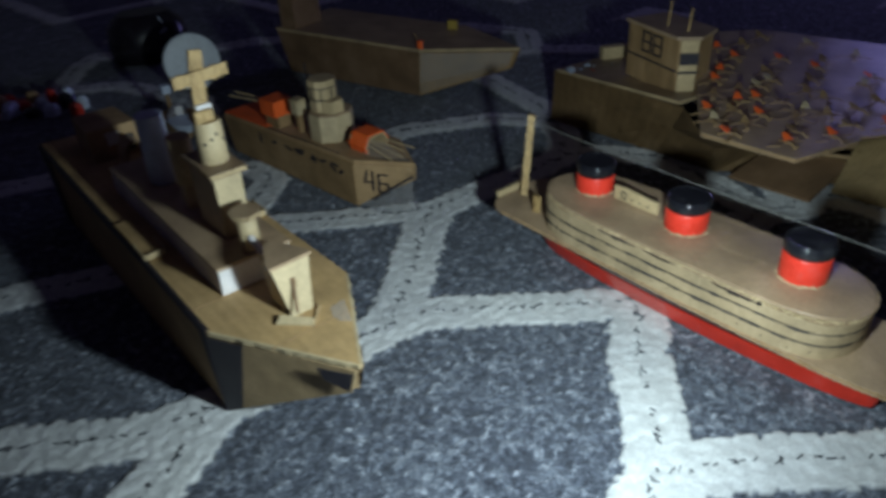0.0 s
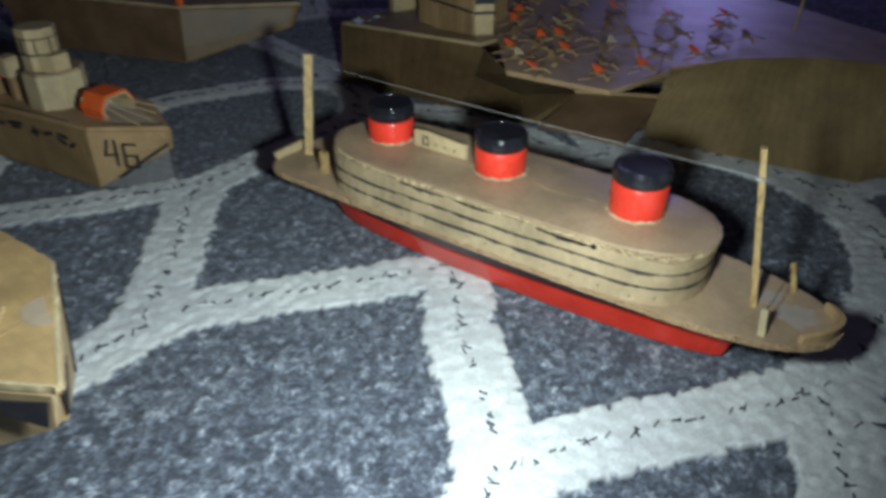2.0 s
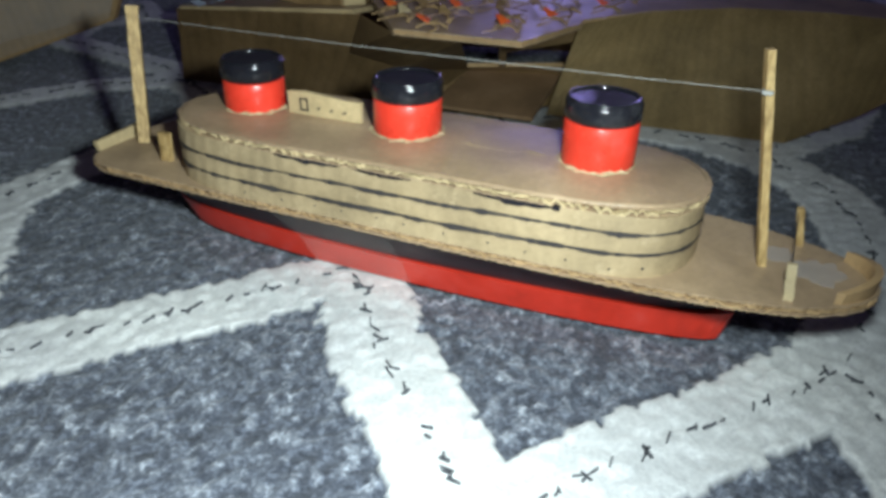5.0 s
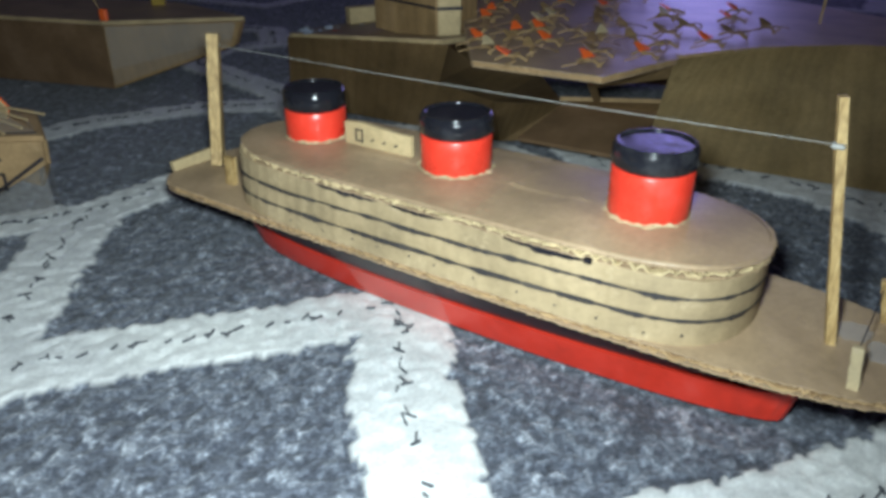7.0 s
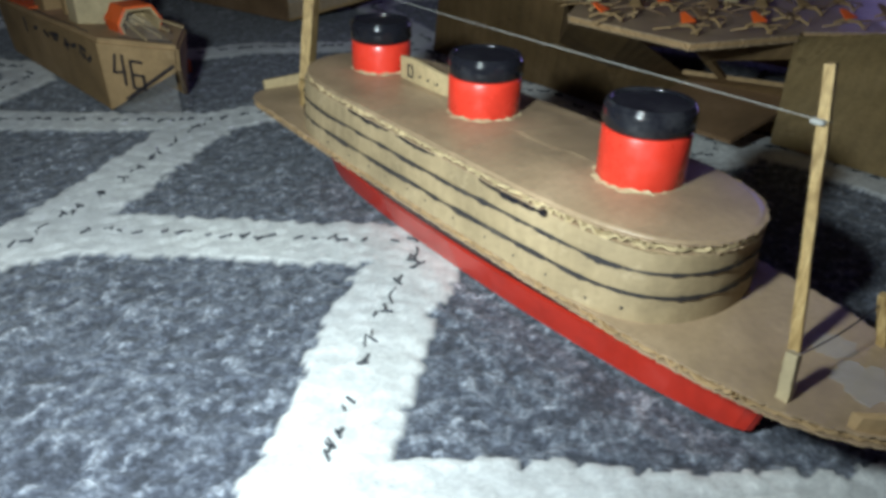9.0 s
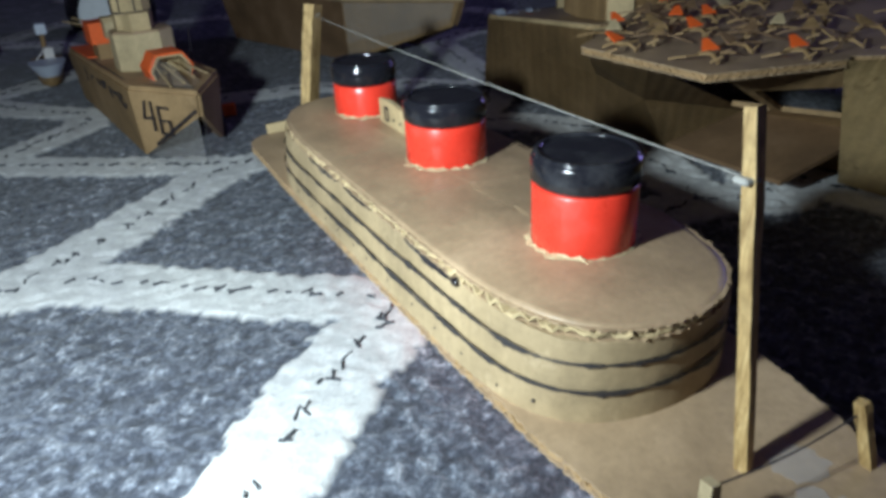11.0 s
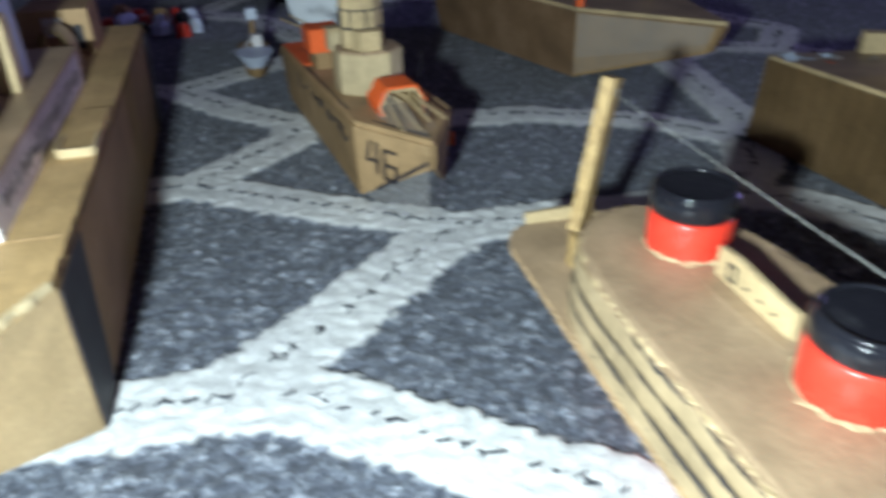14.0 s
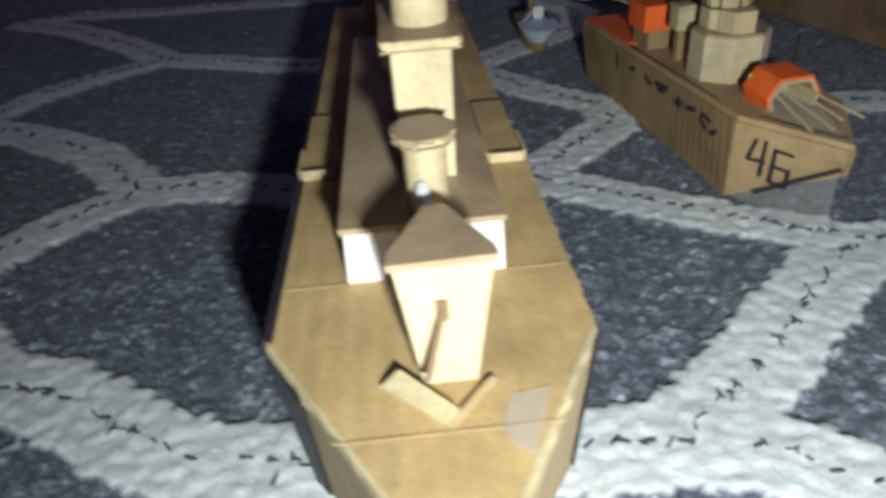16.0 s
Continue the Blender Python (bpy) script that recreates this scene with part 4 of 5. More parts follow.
    part("tape", block(-0.0821, 0.0060, 0.1880, 0.0034, 0.0108, 0.0060, 0.0006), WHITE, s, "white tape round the mast")
    # after funnels
    fn = part("funnel", drum(-0.1300, 0.0000, zr + 0.0200, zr + 0.0560, 0.0085, bevel=0.0004), CREAM, s, "roll of tan card on a stalk")
    smooth_sides(fn)
    part("stalk", block(-0.1300, 0.0000, zr + 0.0105, 0.0090, 0.0110, 0.0210, 0.0005), PALE, fn)
    fw = part("funnel", drum(-0.1890, 0.0010, zr, zr + 0.0560, 0.0115, 0.0105, bevel=0.0004), BLUE_WHITE, s, "roll of bluish white paper")
    smooth_sides(fw)
    part("post", block(-0.160, 0.010, zr + 0.018, 0.012, 0.010, 0.036, 0.0006), CREAM, s)
    # after gun house: arched card on a pale strip
    ag = part("gun_house", arch(-0.2850, 0.0070, zt, 0.020, 0.022, 0.026, 0.0022), CREAM, s, "bent card gun house, open at the front")
    part("base_strip", block(-0.2680, 0.0070, zt + 0.0030, 0.006, 0.030, 0.0060, 0.0006), PALE, ag)
    part("gun_house", soften(prism([(-0.315, -0.020), (-0.315, 0.024), (-0.368, 0.022), (-0.368, -0.018)], zt, zt + 0.0300), 0.0008), KRAFT, s, "plain card box house")
    part("patch", block(-0.3146, 0.001, zt + 0.019, 0.0006, 0.012, 0.012, 0.0001), WHITE, s, "small white paper patch")
    part("hatch", block(-0.3146, 0.016, zt + 0.012, 0.0006, 0.006, 0.016, 0.0001), MARKER, s)
    for y in (-0.0405, 0.0400):
        pad = part("deck_pad", block(-0.150, y, zt + 0.0012, 0.066, 0.0155, 0.0024, 0.0006), KRAFT_OCHRE, s, "flat pad of ochre card")
        rim = [(-0.138, y - 0.0080), (-0.1172, y - 0.0082), (-0.1158, y - 0.0066), (-0.1158, y + 0.0066), (-0.1172, y + 0.0082), (-0.138, y + 0.0080)]
        part("rim", bent_strip([(a, b, zt + 0.0026) for a, b in rim], 0.0013, 0.0044), CREAM, pad, "low pale card rim")
    return s


def arch(x, y, z, long, wide, high, thick, n=12):
    """A bent sheet standing like a tunnel, its mouth along x."""
    prof = []
    for k in range(n + 1):
        a = math.pi * k / n
        prof.append((-wide / 2 * math.cos(a), high * math.sin(a) ** 0.6))
    inner = [(p[0] * (1 - 2 * thick / wide), max(0, p[1] - thick) if 0 < i < n else 0) for i, p in enumerate(prof)]
    ring = prof + inner[::-1]
    return loft([[(x - long / 2, y + a, z + b) for a, b in ring], [(x + long / 2, y + a, z + b) for a, b in ring]], caps=False)


def faceted(x, y, z, long, wide, high, thick):
    """A sheet folded along four creases into a tunnel with a flat top, its mouth along x."""
    prof = [(-0.42, 0.0), (-0.5, 0.45), (-0.29, 1.0), (0.29, 1.0), (0.5, 0.45), (0.42, 0.0)]
    fx, fy = 1 - 2 * thick / wide, 1 - thick / high
    ring = [(a * wide, b * high) for a, b in prof] + [(a * wide * fx, b * high * fy) for a, b in prof[::-1]]
    return loft([[(x - long / 2, y + a, z + b) for a, b in ring], [(x + long / 2, y + a, z + b) for a, b in ring]])


cruiser()


# ---- the small warship with the orange guns ----
def gunboat():
    s = thing("toy_gunboat", -0.067, 0.681, 0.0, -42.9, "small brown cardboard warship with orange gun houses and hull number 46", "model ship")
    zs, zb = 0.0430, 0.0500
    side = lambda f: zb + (zs - zb) * min(1, -f / 0.232) if f < 0 else zb
    for y0, y1, lab in ((0.0, 0.0035, "dark card hull side with ink marks"), (0.064, 0.0605, "dark card hull side")):
        part("hull_side", plate([(-0.232, y0, zs), (0.0, y0, zb), (-0.006, y1, 0.0), (-0.226, y1, 0.0)], 0.0030), KRAFT_HULL, s, lab)
    face = part("bow_panel", plate([(0.0, 0.0, zb), (0.052, 0.0315, zb), (0.050, 0.0315, 0.0350), (-0.006, 0.0035, 0.0)], 0.0030), KRAFT, s, "lighter card bow panel")
    part("bow_panel", plate([(0.0, 0.064, zb), (0.052, 0.0325, zb), (0.050, 0.0325, 0.0350), (-0.006, 0.0605, 0.0)], 0.0030), KRAFT_HULL, s)
    part("transom", plate([(-0.232, 0.0, zs), (-0.232, 0.064, zs), (-0.226, 0.0605, 0.0), (-0.226, 0.0035, 0.0)], 0.0030), KRAFT_HULL, s)
    part("deck", plate([(-0.232, 0.0, zs + 0.0016), (-0.0, 0.0, zb + 0.0016), (0.053, 0.032, zb + 0.0016), (0.0, 0.064, zb + 0.0016), (-0.232, 0.064, zs + 0.0016)], 0.0032), KRAFT, s, "brown card deck")
    right = Vector((0.052, 0.0315, 0))
    up = Vector((0, 0, 1)) + Vector((0.0045, -0.0026, 0)) * 1.2
    m = facing(Vector((0.0, 0.0, 0.0)) + Vector((0.52, -0.86, 0)).normalized() * 0.0022, right, up)
    four = [[(0.0135, 0.0430), (0.0105, 0.0310), (0.0195, 0.0315)], [(0.0190, 0.0430), (0.0185, 0.0230)]]
    six = [[(0.0340, 0.0395), (0.0250, 0.0400), (0.0245, 0.0210), (0.0335, 0.0205), (0.0338, 0.0300), (0.0248, 0.0305)]]
    for digit, word in ((four, "four"), (six, "six")):
        part("digit", strokes(digit, 0.0017, 0.0005, m @ pose(0, 0, -0.0002)), MARKER, face, "hand drawn " + word + " in black marker")
    part("bow_line", strokes([[(0.018, 0.0125), (0.0585, 0.0392)]], 0.0022, 0.0005, m @ pose(0, 0, -0.0002)), MARKER, face, "black marker line")
    blots = [[(-0.030, 0.034), (-0.036, 0.037)], [(-0.060, 0.038), (-0.068, 0.036)], [(-0.064, 0.034), (-0.064, 0.040)], [(-0.105, 0.036), (-0.112, 0.038)], [(-0.160, 0.030), (-0.160, 0.040)], [(-0.018, 0.036), (-0.023, 0.033)], [(-0.044, 0.040), (-0.052, 0.038)], [(-0.080, 0.041), (-0.096, 0.039)], [(-0.084, 0.037), (-0.092, 0.036)], [(-0.026, 0.040), (-0.034, 0.041)], [(-0.130, 0.038), (-0.136, 0.036)]]
    for blot in blots:
        part("ink_mark", strokes([blot], 0.0030, 0.0004, facing((0, 0.0014, 0.0), (1, 0, 0), (0, -0.07, 1))), MARKER, s, "smudged ink mark on the hull")
    part("deck_line", strokes([[(-0.225, 0.003), (-0.01, 0.003), (0.046, 0.032)]], 0.0016, 0.0004, pose(0, 0, 0.0) @ Matrix.Translation((0, 0, 0.0527)) @ pose(0, 0, 0, 0, -1.5, 0)), MARKER, s, "black marker line along the deck edge")
    z0 = 0.0512
    # gun houses: bent orange sheets
    for x, z, turn, lab in ((-0.0120, z0 + 0.0006, 1, "bent orange card gun house lined in beige"), (-0.1460, z0 + 0.0105, -1, "bent orange card gun house lined in beige")):
        yc, wg = (0.032, 0.033) if turn > 0 else (0.018, 0.030)
        if turn > 0:
            g = part("gun_house", faceted(x, yc, z, 0.024, wg, 0.0190, 0.0014), ORANGE, s, lab)
            part("lining", faceted(x + 0.0008, yc, z, 0.0242, wg - 0.0030, 0.0175, 0.0014), CREAM, g, "beige card lining")
            part("back", block(x - 0.0112, yc, z + 0.0075, 0.0010, wg * 0.86, 0.0150, 0.0003), CREAM, g)
        else:
            g = part("gun_house", soften(loft([[(x + a, yc + b, z + h) for a, b in ((-0.014, -0.0125), (0.012, -0.0125), (0.012, 0.0125), (-0.014, 0.0125))] for h in (0.0, 0.0175)]), 0.0016, 2), ORANGE, s, "closed orange paper gun house")
        for k in range(4 if turn > 0 else 2):
            if turn > 0:
                y = yc - 0.0095 + 0.0062 * k
                a, b = (x, y, z + 0.0110 - 0.001 * (k % 2)), (x + 0.046 + 0.005 * (k % 2), y - 0.002 + 0.0020 * k, z + 0.0030 + 0.002 * k)
            else:
                a, b = (x, yc - 0.004 + 0.007 * k, z + 0.0120), (x - 0.062, yc - 0.020 + 0.008 * k, z + 0.0125 + 0.002 * k)
            part("gun_barrel", rod(a, b, 0.0009, 0.0007, 7), TWIG, g, "pale wooden toothpick")
    wrap = skin([[(0.000, 0.014, z0 + 0.0006), (0.000, 0.020, z0 + 0.018)], [(0.030, 0.022, z0 + 0.0006), (0.020, 0.028, z0 + 0.015)], [(0.052, 0.032, z0 - 0.004), (0.046, 0.032, z0 + 0.003)], [(0.030, 0.043, z0 + 0.0006), (0.020, 0.037, z0 + 0.015)], [(0.000, 0.050, z0 + 0.0006), (0.000, 0.044, z0 + 0.018)]], 0.0003)
    part("tape", wrap, SIDE_TAPE, s, "clear tape folded over the bow")
    for y, b in ((0.0020, 0.0300), (0.0625, 0.0340)):
        part("tape", plate([(-0.008, y, 0.0020), (0.049, b, 0.0345), (0.050, b, 0.0020), (0.010, y + (b - y) * 0.2, 0.0010)], 0.0004), SIDE_TAPE, s, "clear tape hanging under the bow")
    part("gun_base", soften(prism([(-0.134, 0.009), (-0.134, 0.028), (-0.158, 0.028), (-0.158, 0.009)], 0.044, z0 + 0.0105), 0.0006), KRAFT_HULL, s)
    # octagonal block, bridge roll
    def octagon(cx, cy, r, ry):
        return [(cx + r * math.cos(math.pi / 8 + k * math.pi / 4), cy + ry * math.sin(math.pi / 8 + k * math.pi / 4)) for k in range(8)]
    part("bridge_base", soften(prism(octagon(-0.068, 0.031, 0.0225, 0.0240), 0.049, 0.0790), 0.0006), PALE, s, "faceted cream card block")
    part("bridge_top", soften(prism(octagon(-0.068, 0.031, 0.0215, 0.0230), 0.0790, 0.0806), 0.0004), KRAFT_DECK, s)
    tower = part("bridge", soften(prism(octagon(-0.074, 0.029, 0.0145, 0.0150), 0.0806, 0.1130), 0.0006), CREAM, s, "faceted tan card bridge with drawn windows")
    part("bridge_line", soften(prism(octagon(-0.074, 0.029, 0.0148, 0.0153), 0.0925, 0.0940), 0.0001), MARKER, tower)
    part("bridge_line", soften(prism(octagon(-0.074, 0.029, 0.0148, 0.0153), 0.1050, 0.1060), 0.0001), MARKER, tower)
    for k in range(5):
        a = -math.pi / 2 + (k - 2) * math.pi / 4 + math.pi / 8 * 0
        part("window_bar", block(-0.074 + 0.0142 * math.cos(a), 0.029 + 0.0147 * math.sin(a), 0.0995, 0.0009, 0.0009, 0.0120, 0), MARKER, tower)
    part("bridge_front", soften(prism([(-0.062, 0.018), (-0.0515, 0.022), (-0.0515, 0.036), (-0.062, 0.040)], 0.0806, 0.0935), 0.0005), CREAM, tower, "small cream card box before the bridge")
    part("antenna", rod((-0.090, 0.026, 0.080), (-0.092, 0.024, 0.1260), 0.0010, 0.0008, 7), DARK, s, "thin dark stick")
    part("signal_post", block(-0.106, 0.018, 0.0600, 0.006, 0.006, 0.026, 0.0004), KRAFT_HULL, s)
    part("signal_box", block(-0.106, 0.018, 0.0775, 0.012, 0.012, 0.014, 0.0006), PALE, s, "small cream box")
    part("box_roof", block(-0.106, 0.018, 0.0857, 0.013, 0.013, 0.0024, 0.0004), CREAM, s)
    part("stern_cover", plate([(-0.233, 0.002, zs + 0.0040), (-0.150, 0.002, zs + 0.0064), (-0.150, 0.022, zs + 0.0064), (-0.233, 0.062, zs + 0.0040)], 0.0010), ORANGE, s, "orange paper over the stern deck")
    for k, (dy, dz) in enumerate(((-0.006, 0.008), (0.007, 0.005), (0.004, -0.006))):
        part("splint", rod((-0.102, 0.018, 0.0790), (-0.098, 0.018 + dy, 0.0790 + dz), 0.0006, 0.0004, 6), TWIG, s, "thin pale splint")
    part("rail", rod((-0.045, 0.060, 0.050), (-0.045, 0.062, 0.0790), 0.0006, 0.0006, 6), DARK, s)
    return s


gunboat()


# ---- the aircraft carrier ----
AFT_SLOPE = 0.125


def carrier():
    s = thing("toy_carrier", 0.152, 0.893, 0.0, 0.0, "large brown cardboard aircraft carrier with a tower", "model ship")
    o = Vector((0.152, 0.893, 0))
    L = lambda *p: [tuple(Vector(q) - o) for q in p]
    za, zf = 0.060, 0.0870
    rows = [((0.152, 0.894, 0.0), (0.155, 0.893, 0.036), (0.157, 0.893, za + 0.001)), ((0.205, 0.839, 0.0), (0.205, 0.815, 0.044), (0.205, 0.800, 0.0730)),
            ((0.258, 0.783, 0.0), (0.256, 0.735, 0.050), (0.2545, 0.702, 0.0850)), ((0.306, 0.732, 0.0), (0.287, 0.694, 0.044), (0.252, 0.636, zf - 0.001)),
            ((0.352, 0.726, 0.0), (0.354, 0.721, 0.030), (0.283, 0.603, zf - 0.001)), ((0.384, 0.706, 0.0), (0.385, 0.700, 0.030), (0.310, 0.577, zf - 0.001)), ((0.420, 0.690, 0.0), (0.416, 0.680, 0.030), (0.372, 0.606, zf - 0.001))]
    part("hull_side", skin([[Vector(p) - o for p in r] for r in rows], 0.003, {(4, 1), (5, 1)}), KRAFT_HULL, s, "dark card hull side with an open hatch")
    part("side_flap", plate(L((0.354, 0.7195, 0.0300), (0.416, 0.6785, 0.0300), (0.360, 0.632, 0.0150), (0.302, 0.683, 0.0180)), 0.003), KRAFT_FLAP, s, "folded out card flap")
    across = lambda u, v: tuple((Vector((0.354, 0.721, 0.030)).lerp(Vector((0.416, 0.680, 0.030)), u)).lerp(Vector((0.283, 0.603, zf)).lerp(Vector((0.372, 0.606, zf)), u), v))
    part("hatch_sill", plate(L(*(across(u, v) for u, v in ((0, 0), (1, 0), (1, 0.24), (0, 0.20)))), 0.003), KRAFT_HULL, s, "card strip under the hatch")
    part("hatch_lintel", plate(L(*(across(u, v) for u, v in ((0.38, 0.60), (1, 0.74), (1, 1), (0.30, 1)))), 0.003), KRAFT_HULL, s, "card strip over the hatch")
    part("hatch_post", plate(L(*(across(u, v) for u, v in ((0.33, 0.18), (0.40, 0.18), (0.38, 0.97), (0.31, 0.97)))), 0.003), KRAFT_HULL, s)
    low = [(0.402, 0.675, 0.0), (0.450, 0.627, 0.0), (0.490, 0.588, 0.0), (0.530, 0.548, 0.0), (0.585, 0.530, 0.020), (0.645, 0.505, 0.060)]
    top = [(0.371, 0.601, zf + 0.002), (0.440, 0.610, zf + 0.004), (0.508, 0.596, zf + 0.004), (0.557, 0.556, zf + 0.004), (0.580, 0.522, zf + 0.004), (0.650, 0.500, zf + 0.004)]
    smooth(part("bow_panel", skin([[Vector(a) - o, Vector(a).lerp(Vector(b), 0.5) - o, Vector(b) - o] for a, b in zip(low, top)], 0.003), KRAFT_FLUTED, s, "broad ridged card bow panel"))
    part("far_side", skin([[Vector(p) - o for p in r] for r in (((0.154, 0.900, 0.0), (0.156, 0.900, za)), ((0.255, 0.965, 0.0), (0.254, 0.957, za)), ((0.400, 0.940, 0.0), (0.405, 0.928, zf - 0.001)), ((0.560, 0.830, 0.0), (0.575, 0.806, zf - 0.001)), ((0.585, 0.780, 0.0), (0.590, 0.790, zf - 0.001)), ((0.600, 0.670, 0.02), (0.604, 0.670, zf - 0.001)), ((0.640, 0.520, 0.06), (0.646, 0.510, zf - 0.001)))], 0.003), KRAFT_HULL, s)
    aft = [(0.157 - o.x, 0.893 - o.y), (0.254 - o.x, 0.715 - o.y), (0.330 - o.x, 0.780 - o.y), (0.255 - o.x, 0.955 - o.y)]
    aft_deck = corrugated("aft_deck", aft, za, 0.004, KRAFT_DECK, s, "after deck of corrugated card sloping up to the tower", seed=41)
    for ob in (aft_deck, *aft_deck.children):
        for v in ob.data.vertices:
            v.co.z += AFT_SLOPE * max(0.0, -v.co.y)
    fwd = [(0.249, 0.630), (0.307, 0.570), (0.372, 0.600), (0.375, 0.607), (0.441, 0.615), (0.511, 0.601), (0.562, 0.561), (0.582, 0.528), (0.648, 0.507), (0.605, 0.670), (0.592, 0.790), (0.575, 0.808), (0.410, 0.930), (0.300, 0.925), (0.285, 0.770)]
    fwd = [(x - o.x, y - o.y) for x, y in fwd]
    corrugated("flight_deck", fwd, zf - 0.001, 0.004, KRAFT_DECK, s, "wide corrugated flight deck", seed=42, edge=KRAFT)
    # tower
    zt = za + 0.004 + AFT_SLOPE * 0.090
    base = [(0.2270, 0.8350), (0.2600, 0.7580), (0.2790, 0.7570), (0.3000, 0.7800), (0.2700, 0.8500)]
    base = [(x - o.x, y - o.y) for x, y in base]
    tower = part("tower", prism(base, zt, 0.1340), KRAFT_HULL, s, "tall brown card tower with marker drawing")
    roof = inset(base, -0.004)
    part("tower_roof", soften(prism(roof, 0.1340, 0.1370), 0.0005), KRAFT_DECK, tower)
    a, b, c = (Vector((*p, 0)) for p in base[:3])
    out = Vector(((b - a).y, -(b - a).x, 0)).normalized()
    part("corner_strip", plate([b + Vector((0.0012, -0.0024, zt)), c + Vector((-0.0005, -0.0024, zt)), c + Vector((-0.0005, -0.0024, 0.1335)), b + Vector((0.0012, -0.0024, 0.1335))], 0.0014), CREAM, tower, "pale card strip at the corner")
    part("dark_band", plate([b + Vector((0.0010, -0.0036, 0.1090)), c + Vector((0.0005, -0.0036, 0.1090)), c + Vector((0.0005, -0.0036, 0.1210)), b + Vector((0.0010, -0.0036, 0.1210))], 0.0010), MARKER, tower, "dark marker band")
    part("drawn_line", plate([b + Vector((0.0004, -0.0036, 0.0998)), c + Vector((0.0008, -0.0036, 0.0998)), c + Vector((0.0008, -0.0036, 0.1022)), b + Vector((0.0004, -0.0036, 0.1022))], 0.0010), MARKER, tower)
    m = facing(a + out * 0.0003, b - a, (0, 0, 1))
    glyph = lambda x: [[(x, 0.109), (x + 0.013, 0.109), (x + 0.013, 0.129), (x, 0.129), (x, 0.109)], [(x, 0.119), (x + 0.013, 0.119)]]
    part("drawn_letters", strokes(glyph(0.026) + glyph(0.044), 0.0022, 0.0006, m), MARKER, tower, "two boxy letters in black marker")
    part("drawn_line", strokes([[(0.0, 0.1010), (0.0835, 0.1010)]], 0.0020, 0.0006, m), MARKER, tower, "black marker line round the tower")
    for k, (x, y, h) in enumerate(((0.258, 0.800, 0.026), (0.272, 0.775, 0.024))):
        part("antenna", rod((x - o.x, y - o.y, 0.136), (x - o.x + 0.002, y - o.y, 0.136 + h), 0.0011, 0.0009, 7), WOOD, tower, "thin wooden stick")
    part("tail_box", block(0.238 - o.x, 0.925 - o.y, za + 0.012, 0.046, 0.012, 0.016, 0.0006, turn=12), CREAM, s, "narrow tan card box")
    return s


carrier()


def plane(tail, paper, seed):
    """A little card aeroplane: a wing strip bent like a gull's, a thin body, a triangular tail."""
    rng = random.Random(seed)
    j = lambda a: rng.uniform(-a, a)
    lab = "tiny folded card aeroplane with " + ("an orange tail" if tail is ORANGE else "a pale tail" if tail is PALE else "a brown tail")
    p = thing("toy_aeroplane", 0, 0, 0, 0, lab, "toy aeroplane", "aeroplanes on the carrier deck")
    h = 0.0046 + j(0.001)
    wing = [(-0.004 + j(0.002), -0.0175, 0.0018), (0.002 + j(0.002), -0.0120, 0.0042), (-0.001, -0.005, h), (0.003, 0.0, h + 0.0006), (-0.001, 0.005, h), (0.002 + j(0.002), 0.0120, 0.0042), (-0.004 + j(0.002), 0.0175, 0.0018)]
    part("wing", bent_strip(wing, 0.0009, 0.0008), paper, p, "bent strip of card")
    body = [(-0.012, j(0.001), 0.0015), (-0.006, 0.0, 0.0042), (0.003, 0.0, 0.0046), (0.008, j(0.001), 0.0018)]
    part("fuselage", bent_strip(body, 0.0013, 0.0016), KRAFT_HULL, p)
    a = j(0.003)
    part("tail", plate([(-0.0040, a - 0.0042, 0.0050), (-0.0032, a + 0.0040, 0.0056), (-0.0112, a + 0.0012, 0.0090), (-0.0115, a - 0.0014, 0.0088)], 0.0008), tail, p, "triangle of paper")
    part("propeller", block(0.0080, 0, 0.0034, 0.0008, 0.0064, 0.0010, 0.0002, tip=0, lean=25), KRAFT, p)
    return p


